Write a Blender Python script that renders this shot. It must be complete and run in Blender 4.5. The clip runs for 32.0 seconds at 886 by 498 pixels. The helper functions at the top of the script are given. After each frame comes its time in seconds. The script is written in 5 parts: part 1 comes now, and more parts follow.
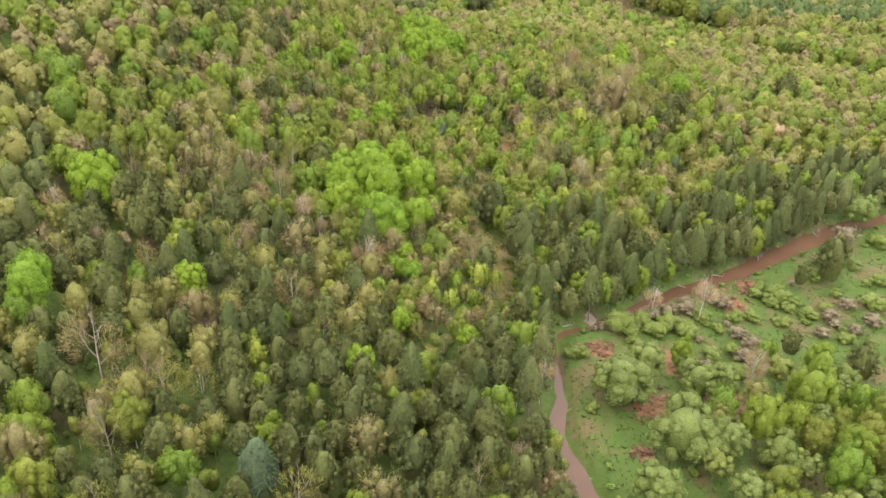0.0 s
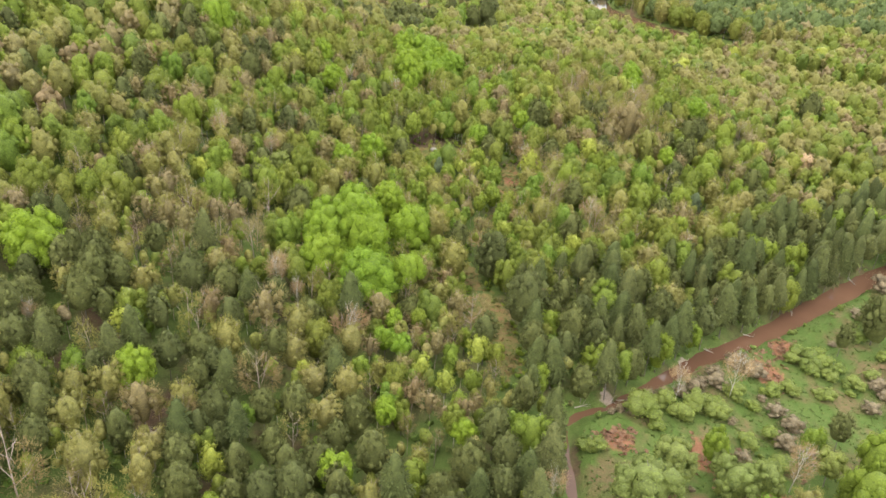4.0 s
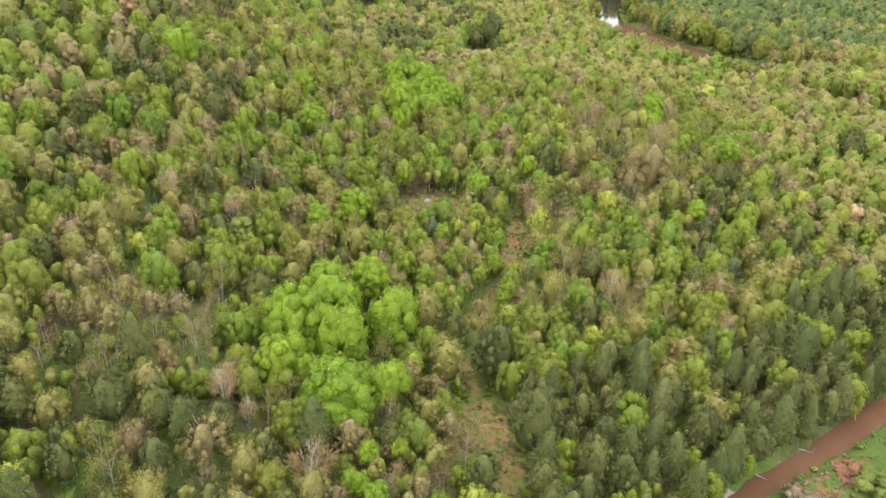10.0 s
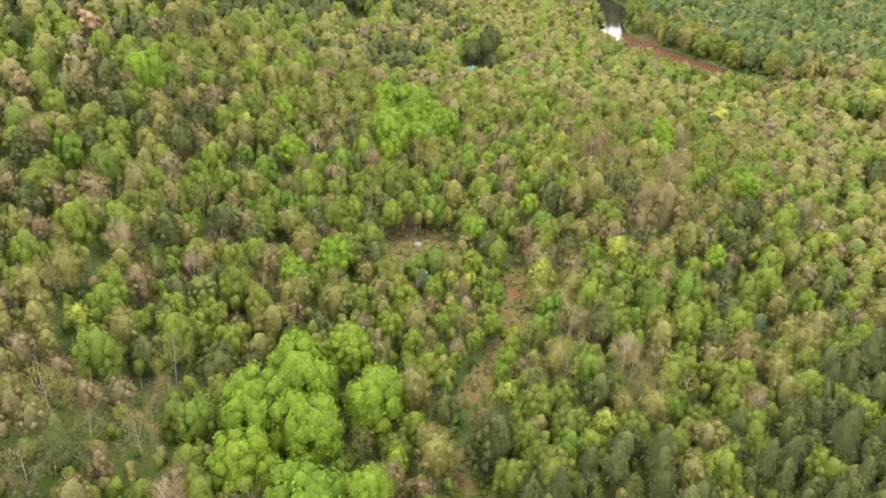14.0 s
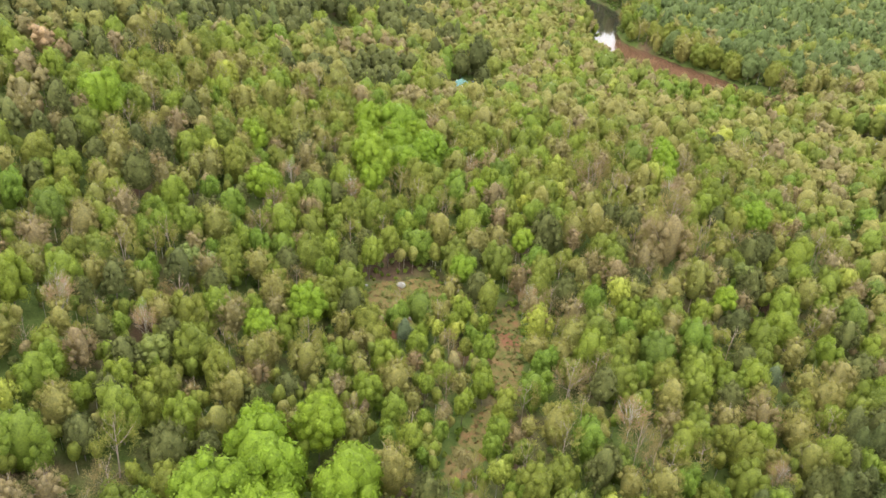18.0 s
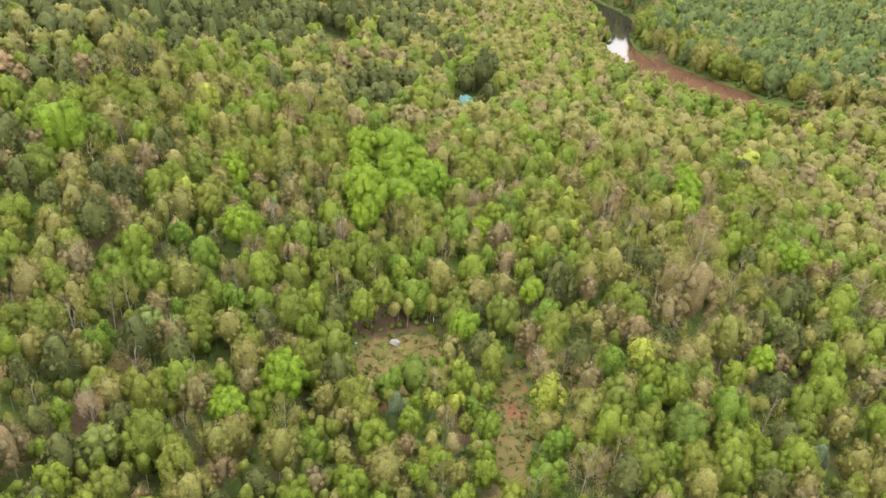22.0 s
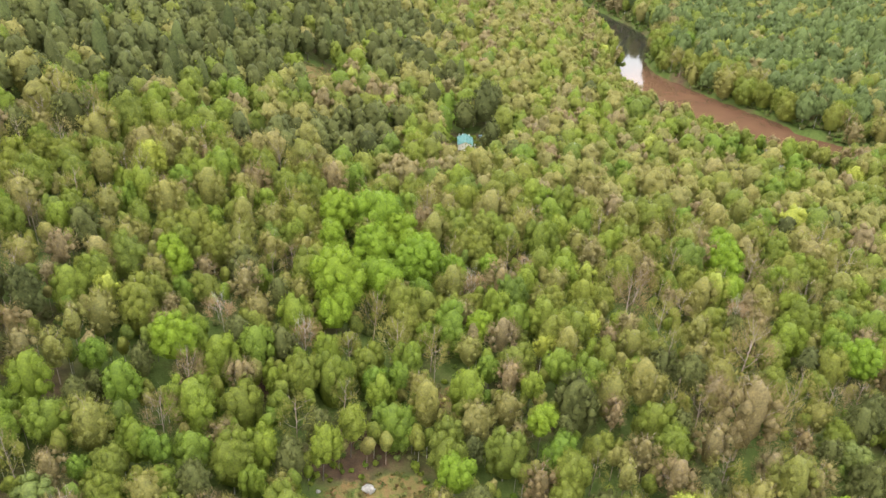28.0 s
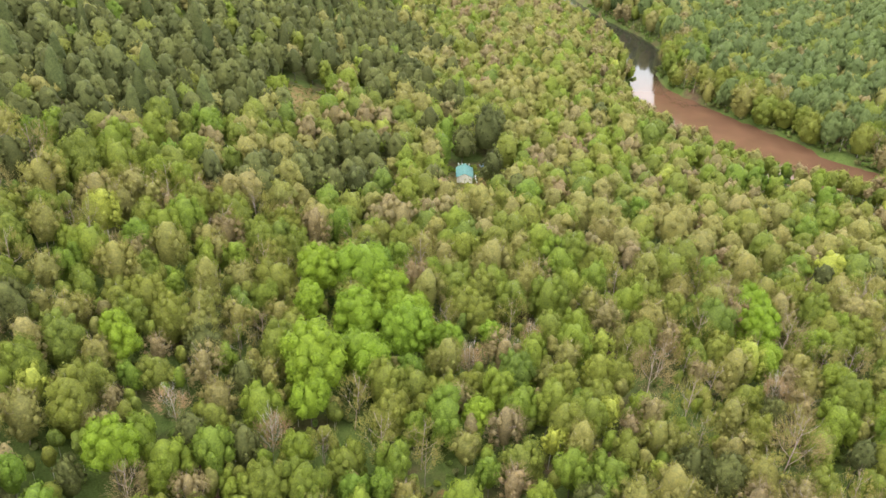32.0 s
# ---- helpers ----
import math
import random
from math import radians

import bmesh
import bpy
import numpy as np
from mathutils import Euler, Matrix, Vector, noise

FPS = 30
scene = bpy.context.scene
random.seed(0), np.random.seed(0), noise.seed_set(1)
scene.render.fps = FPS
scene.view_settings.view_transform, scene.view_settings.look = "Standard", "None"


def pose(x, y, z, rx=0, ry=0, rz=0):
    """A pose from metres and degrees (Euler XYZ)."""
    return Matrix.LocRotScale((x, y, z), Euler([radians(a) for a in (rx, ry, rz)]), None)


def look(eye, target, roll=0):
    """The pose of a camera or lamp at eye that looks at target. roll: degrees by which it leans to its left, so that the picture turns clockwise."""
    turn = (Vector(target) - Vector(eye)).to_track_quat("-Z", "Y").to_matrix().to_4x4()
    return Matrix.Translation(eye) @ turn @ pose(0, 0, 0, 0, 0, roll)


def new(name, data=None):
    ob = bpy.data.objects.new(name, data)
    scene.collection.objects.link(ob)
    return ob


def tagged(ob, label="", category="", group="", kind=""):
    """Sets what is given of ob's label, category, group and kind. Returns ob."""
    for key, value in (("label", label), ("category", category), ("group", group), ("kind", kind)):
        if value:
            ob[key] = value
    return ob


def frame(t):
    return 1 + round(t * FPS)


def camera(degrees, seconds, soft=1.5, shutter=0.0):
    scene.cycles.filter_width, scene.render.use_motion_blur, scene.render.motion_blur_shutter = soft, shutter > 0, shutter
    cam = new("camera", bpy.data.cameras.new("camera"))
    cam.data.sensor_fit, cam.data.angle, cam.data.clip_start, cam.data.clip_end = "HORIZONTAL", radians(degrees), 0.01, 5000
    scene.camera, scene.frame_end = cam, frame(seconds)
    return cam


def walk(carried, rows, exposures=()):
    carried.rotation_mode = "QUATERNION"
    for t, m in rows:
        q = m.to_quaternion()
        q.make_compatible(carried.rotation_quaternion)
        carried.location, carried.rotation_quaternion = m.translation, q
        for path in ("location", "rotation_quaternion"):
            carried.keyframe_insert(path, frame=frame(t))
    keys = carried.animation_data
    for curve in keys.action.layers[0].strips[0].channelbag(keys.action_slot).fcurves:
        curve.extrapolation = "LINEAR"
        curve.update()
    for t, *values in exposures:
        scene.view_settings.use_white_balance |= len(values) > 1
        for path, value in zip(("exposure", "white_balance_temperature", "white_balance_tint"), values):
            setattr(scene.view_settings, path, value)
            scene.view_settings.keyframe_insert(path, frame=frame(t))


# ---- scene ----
SKY_STRENGTH, SUN_STRENGTH, EXPOSURE = 0.232, 0.40, 0.95
# ---- camera and walk ----
cam = camera(60.0, 32.0, soft=1.55)
PATH = [
    (0, (0.000, -0.000, 118.161), (0.009, 1.734, 117.165), 3.88),
    (1, (0.184, 8.254, 117.944), (0.192, 9.990, 116.950), 3.82),
    (2, (0.469, 16.539, 117.797), (0.476, 18.276, 116.805), 3.77),
    (3, (0.918, 24.660, 117.786), (0.922, 26.398, 116.795), 3.69),
    (3.5, (1.156, 28.680, 117.785), (1.159, 30.418, 116.795), 3.66),
    (5.5, (1.793, 44.544, 117.673), (1.794, 46.283, 116.684), 3.67),
    (6, (1.980, 48.459, 117.662), (1.981, 50.198, 116.673), 3.69),
    (7, (2.303, 56.060, 117.524), (2.301, 57.799, 116.536), 3.68),
    (8, (2.544, 63.471, 117.580), (2.539, 65.209, 116.591), 3.66),
    (9, (2.823, 71.047, 117.713), (2.817, 72.786, 116.725), 3.70),
    (10, (3.113, 78.793, 117.769), (3.104, 80.532, 116.781), 3.63),
    (11, (3.365, 86.505, 117.841), (3.354, 88.243, 116.852), 3.72),
    (12, (3.471, 94.339, 117.997), (3.461, 96.077, 117.008), 3.76),
    (12.5, (3.540, 98.240, 118.101), (3.514, 99.978, 117.112), 3.77),
    (13, (3.633, 101.938, 118.255), (3.607, 103.678, 117.268), 3.82),
    (13.5, (3.632, 105.407, 118.388), (3.619, 107.146, 117.400), 3.90),
    (14, (3.544, 108.665, 118.461), (3.543, 110.403, 117.473), 3.97),
    (14.5, (3.526, 111.798, 118.585), (3.533, 113.536, 117.597), 4.05),
    (16.5, (3.592, 123.819, 118.571), (3.613, 125.557, 117.582), 4.32),
    (17, (3.581, 126.659, 118.505), (3.604, 128.397, 117.515), 4.37),
    (18, (3.853, 132.459, 118.371), (3.879, 134.198, 117.383), 4.40),
    (19, (4.173, 138.379, 118.417), (4.199, 140.116, 117.424), 4.44),
    (20, (4.565, 145.123, 118.522), (4.584, 146.858, 117.529), 4.30),
    (21, (5.052, 152.657, 118.543), (5.062, 154.392, 117.548), 4.18),
    (22, (5.435, 160.548, 118.594), (5.441, 162.283, 117.600), 4.08),
    (23, (5.774, 168.577, 118.627), (5.777, 170.313, 117.634), 4.06),
    (24, (6.174, 176.668, 118.617), (6.174, 178.404, 117.625), 3.98),
    (25, (6.590, 184.667, 118.625), (6.588, 186.404, 117.633), 3.92),
    (25.5, (6.738, 188.681, 118.620), (6.735, 190.418, 117.629), 3.90),
    (27.5, (7.232, 204.567, 118.470), (7.227, 206.305, 117.480), 3.85),
    (28, (7.420, 208.504, 118.479), (7.414, 210.242, 117.488), 3.84),
    (29, (7.791, 216.285, 118.660), (7.782, 218.022, 117.669), 3.80),
    (30, (8.042, 224.110, 118.742), (8.030, 225.847, 117.751), 3.75),
    (31, (8.173, 231.893, 118.874), (8.159, 233.629, 117.882), 3.74),
    (32, (8.261, 239.259, 118.953), (8.248, 240.995, 117.960), 3.78),
]
walk(cam, [(t, look(eye, target, roll)) for t, eye, target, roll in PATH], [(0.0, EXPOSURE), (32.0, EXPOSURE)])


# ---- world, sun and exposure ----
world = bpy.data.worlds.new("overcast_sky")
scene.world = world
world.use_nodes = True
wn = world.node_tree
wn.nodes.clear()
sky = wn.nodes.new("ShaderNodeTexSky")
sky.sky_type = "NISHITA"
sky.sun_disc = False
sky.sun_elevation, sky.sun_rotation = radians(52), radians(215)
sky.air_density, sky.dust_density, sky.ozone_density = 1.0, 4.0, 1.0
cloud = wn.nodes.new("ShaderNodeMixRGB")
cloud.inputs[0].default_value = 0.75
cloud.inputs[2].default_value = (9.6, 9.6, 9.5, 1)
bg = wn.nodes.new("ShaderNodeBackground")
bg.inputs["Strength"].default_value = SKY_STRENGTH
wo = wn.nodes.new("ShaderNodeOutputWorld")
wn.links.new(sky.outputs[0], cloud.inputs[1])
wn.links.new(cloud.outputs[0], bg.inputs["Color"])
wn.links.new(bg.outputs[0], wo.inputs["Surface"])

sun = new("sun", bpy.data.lights.new("sun", "SUN"))
sun.data.energy, sun.data.angle, sun.data.color = SUN_STRENGTH, radians(25), (1.0, 0.95, 0.88)
sun.matrix_world = look((0, 0, 300), (110, 150, 0))


# ---- materials ----
def node_mat(name):
    m = bpy.data.materials.new(name)
    m.use_nodes = True
    nt = m.node_tree
    nt.nodes.clear()
    out = nt.nodes.new("ShaderNodeOutputMaterial")
    return m, nt, out


def add(nt, kind, **inputs):
    n = nt.nodes.new(kind)
    for k, v in inputs.items():
        n.inputs[k.replace("_", " ")].default_value = v
    return n


def math_node(nt, op, a, b=None):
    n = nt.nodes.new("ShaderNodeMath")
    n.operation = op
    for i, v in enumerate((a, b)):
        if v is None:
            continue
        if isinstance(v, (int, float)):
            n.inputs[i].default_value = v
        else:
            nt.links.new(v, n.inputs[i])
    return n.outputs[0]


def ramp(nt, fac, stops):
    n = nt.nodes.new("ShaderNodeValToRGB")
    el = n.color_ramp.elements
    while len(el) < len(stops):
        el.new(0.5)
    for e, (p, c) in zip(el, stops):
        e.position, e.color = p, (*c, 1)
    nt.links.new(fac, n.inputs[0])
    return n.outputs[0]


def mix(nt, fac, a, b, mode="MIX"):
    n = nt.nodes.new("ShaderNodeMixRGB")
    n.blend_type = mode
    for i, v in enumerate((fac, a, b)):
        if isinstance(v, (int, float)):
            n.inputs[i].default_value = v
        elif isinstance(v, tuple):
            n.inputs[i].default_value = (*v, 1)
        else:
            nt.links.new(v, n.inputs[i])
    return n.outputs[0]


def noise_of(nt, scale, detail=3.0, rough=0.55):
    tc = nt.nodes.new("ShaderNodeNewGeometry")
    n = add(nt, "ShaderNodeTexNoise", Scale=scale, Detail=detail, Roughness=rough)
    nt.links.new(tc.outputs["Position"], n.inputs["Vector"])
    return n.outputs["Fac"]


def leaf_material(name, tones, through_light=0.3, spread=0.45, sheen=0.22):
    """Leaf mass: one tone a tree, drawn from its random number or its tint, and lighter and darker sprays in it."""
    m, nt, out = node_mat(name)
    info = nt.nodes.new("ShaderNodeObjectInfo")
    att = nt.nodes.new("ShaderNodeAttribute")
    att.attribute_name = "tint"
    one = math_node(nt, "FRACT", math_node(nt, "ADD", info.outputs["Random"], att.outputs["Fac"]))
    base = ramp(nt, one, [(i / max(1, len(tones) - 1), c) for i, c in enumerate(tones)])
    geo = nt.nodes.new("ShaderNodeNewGeometry")
    isl = math_node(nt, "MULTIPLY_ADD", geo.outputs["Random Per Island"], 2 * spread)
    isl.node.inputs[2].default_value = 1 - spread
    clump = ramp(nt, noise_of(nt, 0.8, 4.0, 0.7), [(0.3, (0.70, 0.72, 0.74)), (0.7, (1.22, 1.20, 1.14))])
    col = mix(nt, 1.0, mix(nt, 1.0, base, clump, "MULTIPLY"), isl, "MULTIPLY")
    fine = noise_of(nt, 2.6, 3.0)
    col = mix(nt, 1.0, col, ramp(nt, fine, [(0.3, (0.68, 0.70, 0.72)), (0.7, (1.24, 1.22, 1.16))]), "MULTIPLY")
    bsdf = add(nt, "ShaderNodeBsdfPrincipled", Roughness=0.6)
    bsdf.inputs["Specular IOR Level"].default_value = sheen
    bp = add(nt, "ShaderNodeBump", Strength=0.8, Distance=0.35)
    nt.links.new(fine, bp.inputs["Height"])
    nt.links.new(bp.outputs[0], bsdf.inputs["Normal"])
    nt.links.new(col, bsdf.inputs["Base Color"])
    tr = nt.nodes.new("ShaderNodeBsdfTranslucent")
    nt.links.new(mix(nt, 1.0, col, (1.15, 1.2, 0.7), "MULTIPLY"), tr.inputs["Color"])
    ms = nt.nodes.new("ShaderNodeMixShader")
    ms.inputs[0].default_value = through_light
    nt.links.new(bsdf.outputs[0], ms.inputs[1])
    nt.links.new(tr.outputs[0], ms.inputs[2])
    nt.links.new(ms.outputs[0], out.inputs["Surface"])
    return m


def solid_material(name, c1, c2, scale, rough=0.85, bump=0.3, fine=None, spec=0.3, metal=0.0):
    m, nt, out = node_mat(name)
    a = noise_of(nt, scale, 4.0)
    b = noise_of(nt, fine or scale * 9, 3.0)
    col = ramp(nt, a, [(0.32, c1), (0.68, c2)])
    col = mix(nt, 1.0, col, ramp(nt, b, [(0.25, (0.75, 0.75, 0.75)), (0.75, (1.2, 1.2, 1.2))]), "MULTIPLY")
    bsdf = add(nt, "ShaderNodeBsdfPrincipled", Roughness=rough, Metallic=metal)
    bsdf.inputs["Specular IOR Level"].default_value = spec
    nt.links.new(col, bsdf.inputs["Base Color"])
    bp = add(nt, "ShaderNodeBump", Strength=bump, Distance=0.1)
    nt.links.new(b, bp.inputs["Height"])
    nt.links.new(bp.outputs[0], bsdf.inputs["Normal"])
    nt.links.new(bsdf.outputs[0], out.inputs["Surface"])
    return m


LEAF = {
    "maple": leaf_material("maple_leaves", [(0.167, 0.251, 0.020), (0.188, 0.260, 0.023), (0.150, 0.238, 0.021)], 0.32, 0.14),
    "lime": leaf_material("fresh_leaves", [(0.176, 0.236, 0.031), (0.199, 0.244, 0.034), (0.145, 0.222, 0.031), (0.215, 0.236, 0.040)], 0.42, 0.14),
    "green": leaf_material("broad_leaves", [(0.153, 0.195, 0.030), (0.180, 0.209, 0.036), (0.200, 0.213, 0.041), (0.133, 0.187, 0.033)], 0.42, 0.14),
    "yellow": leaf_material("catkin_leaves", [(0.296, 0.317, 0.050), (0.260, 0.298, 0.053)], 0.3, 0.16),
    "willow": leaf_material("willow_leaves", [(0.171, 0.200, 0.054), (0.153, 0.193, 0.051), (0.180, 0.206, 0.049)], 0.3, 0.16),
    "bud": leaf_material("opening_buds", [(0.245, 0.235, 0.067), (0.264, 0.240, 0.079), (0.217, 0.225, 0.058), (0.275, 0.240, 0.095)], 0.42, 0.14),
    "pinkbud": leaf_material("reddish_buds", [(0.266, 0.209, 0.111), (0.251, 0.219, 0.096), (0.248, 0.183, 0.096), (0.276, 0.227, 0.125)], 0.42, 0.14),
    "pine": leaf_material("pine_needles", [(0.087, 0.096, 0.032), (0.102, 0.110, 0.037), (0.076, 0.087, 0.032)], 0.12, 0.34, 0.07),
    "spruce": leaf_material("spruce_needles", [(0.072, 0.089, 0.032), (0.086, 0.101, 0.035), (0.102, 0.110, 0.041)], 0.12, 0.34, 0.07),
    "bluespruce": leaf_material("blue_needles", [(0.094, 0.119, 0.063), (0.080, 0.107, 0.058)], 0.12, 0.2, 0.07),
    "bare": leaf_material("bare_twigs", [(0.349, 0.241, 0.136), (0.321, 0.221, 0.122), (0.367, 0.259, 0.150)], 0.2, 0.2, 0.1),
    # the haze over the far bank is put into these blue-green tones
    "fir": leaf_material("haze_tinted_needles", [(0.094, 0.128, 0.045), (0.110, 0.142, 0.050), (0.087, 0.118, 0.043)], 0.2, 0.2, 0.07),
    "shrub": leaf_material("undergrowth_leaves", [(0.123, 0.194, 0.036), (0.162, 0.221, 0.050), (0.162, 0.163, 0.063), (0.123, 0.210, 0.036)], 0.3, 0.25),
    "meadowshrub": leaf_material("meadow_shrub_leaves", [(0.168, 0.212, 0.043), (0.197, 0.237, 0.056), (0.143, 0.190, 0.043)], 0.3, 0.16),
    "greyshrub": leaf_material("grey_shrub_twigs", [(0.20, 0.158, 0.098), (0.215, 0.172, 0.108)], 0.2, 0.2),
    "bracken": leaf_material("dead_bracken", [(0.19, 0.10, 0.065), (0.215, 0.12, 0.075), (0.18, 0.105, 0.065)], 0.2, 0.25),
    "grass": leaf_material("grass_blades", [(0.072, 0.118, 0.026), (0.088, 0.130, 0.030), (0.110, 0.126, 0.038)], 0.3, 0.25),
    "drygrass": leaf_material("dry_grass_blades", [(0.15, 0.15, 0.045), (0.12, 0.15, 0.040), (0.19, 0.12, 0.055)], 0.3, 0.25),
}
BARK = solid_material("grey_brown_bark", (0.10, 0.085, 0.07), (0.19, 0.17, 0.145), 0.8, 0.9)
PALEBARK = solid_material("pale_bark", (0.36, 0.33, 0.28), (0.52, 0.49, 0.43), 0.7, 0.85)
PINKBARK = solid_material("pinkish_twigs", (0.26, 0.20, 0.16), (0.38, 0.31, 0.26), 0.7, 0.85)
TWIG = {"bud": PALEBARK, "pinkbud": PINKBARK, "bare": PINKBARK}


def ground_material():
    """Leaf litter with moss, grass in the meadow and the glades, gravel on the bars, chosen by painted areas of the ground."""
    m, nt, out = node_mat("forest_ground")
    big, mid, fine = noise_of(nt, 0.06, 4.0), noise_of(nt, 0.45, 4.0), noise_of(nt, 3.0, 4.0)
    litter = ramp(nt, mid, [(0.3, (0.065, 0.042, 0.028)), (0.55, (0.115, 0.075, 0.045)), (0.75, (0.10, 0.10, 0.04))])
    moss = ramp(nt, mid, [(0.3, (0.060, 0.092, 0.020)), (0.7, (0.105, 0.140, 0.036))])
    wood = mix(nt, ramp(nt, big, [(0.34, (0, 0, 0)), (0.52, (1, 1, 1))]), litter, moss)
    sward = ramp(nt, mid, [(0.3, (0.056, 0.096, 0.018)), (0.7, (0.084, 0.112, 0.028))])
    scrub = ramp(nt, mid, [(0.3, (0.100, 0.096, 0.036)), (0.7, (0.140, 0.094, 0.050))])
    meadow = mix(nt, ramp(nt, noise_of(nt, 0.085, 3.0), [(0.47, (0, 0, 0)), (0.60, (1, 1, 1))]), sward, scrub)
    glade = ramp(nt, mid, [(0.28, (0.105, 0.125, 0.032)), (0.5, (0.165, 0.135, 0.05)), (0.72, (0.21, 0.115, 0.058))])
    gravel = ramp(nt, mid, [(0.3, (0.20, 0.155, 0.12)), (0.7, (0.29, 0.235, 0.19))])
    earth = ramp(nt, mid, [(0.3, (0.16, 0.074, 0.040)), (0.7, (0.225, 0.110, 0.060))])
    col = wood
    for name, c in (("meadow", meadow), ("glade", glade), ("earth", earth), ("gravel", gravel)):
        a = nt.nodes.new("ShaderNodeAttribute")
        a.attribute_name = name
        soft = math_node(nt, "ADD", a.outputs["Fac"], math_node(nt, "MULTIPLY", math_node(nt, "SUBTRACT", mid, 0.5), 0.8))
        col = mix(nt, ramp(nt, soft, [(0.42, (0, 0, 0)), (0.58, (1, 1, 1))]), col, c)
    col = mix(nt, 1.0, col, ramp(nt, fine, [(0.25, (0.7, 0.7, 0.7)), (0.75, (1.3, 1.3, 1.3))]), "MULTIPLY")
    bsdf = add(nt, "ShaderNodeBsdfPrincipled", Roughness=0.95)
    bsdf.inputs["Specular IOR Level"].default_value = 0.15
    nt.links.new(col, bsdf.inputs["Base Color"])
    bp = add(nt, "ShaderNodeBump", Strength=0.6, Distance=0.3)
    nt.links.new(fine, bp.inputs["Height"])
    nt.links.new(bp.outputs[0], bsdf.inputs["Normal"])
    nt.links.new(bsdf.outputs[0], out.inputs["Surface"])
    return m


def water_material():
    m, nt, out = node_mat("muddy_water")
    col = ramp(nt, noise_of(nt, 0.05, 3.0), [(0.3, (0.105, 0.056, 0.034)), (0.7, (0.14, 0.076, 0.046))])
    # brown below the narrows; above, the dark of mirrored trees is painted in
    place = nt.nodes.new("ShaderNodeSeparateXYZ")
    nt.links.new(nt.nodes.new("ShaderNodeNewGeometry").outputs["Position"], place.inputs[0])
    span = add(nt, "ShaderNodeMapRange")
    span.inputs["From Min"].default_value, span.inputs["From Max"].default_value = 672.0, 712.0
    nt.links.new(place.outputs["Y"], span.inputs["Value"])
    col = mix(nt, span.outputs["Result"], col, (0.030, 0.028, 0.020))
    bsdf = add(nt, "ShaderNodeBsdfPrincipled", Roughness=0.07, IOR=1.33)
    nt.links.new(col, bsdf.inputs["Base Color"])
    bp = add(nt, "ShaderNodeBump", Strength=0.07, Distance=0.1)
    nt.links.new(noise_of(nt, 0.9, 3.0), bp.inputs["Height"])
    nt.links.new(bp.outputs[0], bsdf.inputs["Normal"])
    nt.links.new(bsdf.outputs[0], out.inputs["Surface"])
    return m


# ---- the plan: heights, streams, glades ----
STREAM = [(96, -420, 9), (70, -120, 9), (58.8, 16.7, 7.9), (40.8, 85.5, 7.2), (33.3, 115.3, 8), (29.6, 127.5, 5.5), (30.6, 137.5, 3.6), (32.4, 148.2, 2.4), (31.3, 159.6, 1.9), (32.8, 170.3, 2.2), (38.8, 174.1, 2.3), (46.8, 177.2, 2.6), (58.8, 188.6, 2.6), (74.8, 203.9, 3.4), (98.3, 220.4, 4.2), (124.8, 241, 5.4), (149.8, 259.7, 5.2), (170.8, 271.2, 5), (238.8, 295.6, 5.8), (328.8, 314.7, 7.2)]
RIVER = [(52, 1100, 48), (72, 950, 48), (90, 858, 44), (120, 778, 48), (125, 744, 38), (117, 704, 20), (119, 674, 24), (121, 634, 60), (141, 588, 76), (166, 564, 62), (190, 560, 28), (215, 558, 12), (245, 556, 10), (290, 564, 10), (360, 580, 10), (520, 600, 10), (720, 610, 10)]
RIVER_Z = -14.8
ROAD = [(132, 521, 6), (154, 513.6, 6), (174, 506.6, 6), (200, 496, 6), (250, 473, 6), (330, 440, 6)]


def rounded(line, times=2):
    """The same line with its corners cut."""
    p = np.array(line, float)
    for _ in range(times):
        p = np.concatenate([p[:1], np.stack([0.75 * p[:-1] + 0.25 * p[1:], 0.25 * p[:-1] + 0.75 * p[1:]], 1).reshape(-1, 3), p[-1:]])
    return [tuple(q) for q in p]


STREAM, RIVER = rounded(STREAM), rounded(RIVER, 3)


def stream_level(x):
    """The stream falls over riffles on its way east."""
    return -5.0 - 6.2 * smooth(43, 103, np.asarray(x, float))


def near_line(line, x, y):
    """How far points lie outside a line of given widths (negative: inside)."""
    best = np.full(np.shape(x), 1e9)
    for (ax, ay, aw), (bx, by, bw) in zip(line, line[1:]):
        dx, dy = bx - ax, by - ay
        u = np.clip(((x - ax) * dx + (y - ay) * dy) / (dx * dx + dy * dy), 0, 1)
        best = np.minimum(best, np.hypot(x - ax - u * dx, y - ay - u * dy) - (aw + u * (bw - aw)) / 2)
    return best


def smooth(a, b, v):
    u = np.clip((v - a) / (b - a), 0, 1)
    return u * u * (3 - 2 * u)


def wavy(x, y, s, k=0.0):
    return np.sin(x / s + 1.3 * np.sin(y / (1.7 * s) + k)) * np.cos(y / (0.9 * s) + 0.8 * np.sin(x / (1.3 * s) + 2 * k))


def chart(y):
    """North on the chart by which the zones of the land are laid out."""
    return (y + 28.2) / 0.764


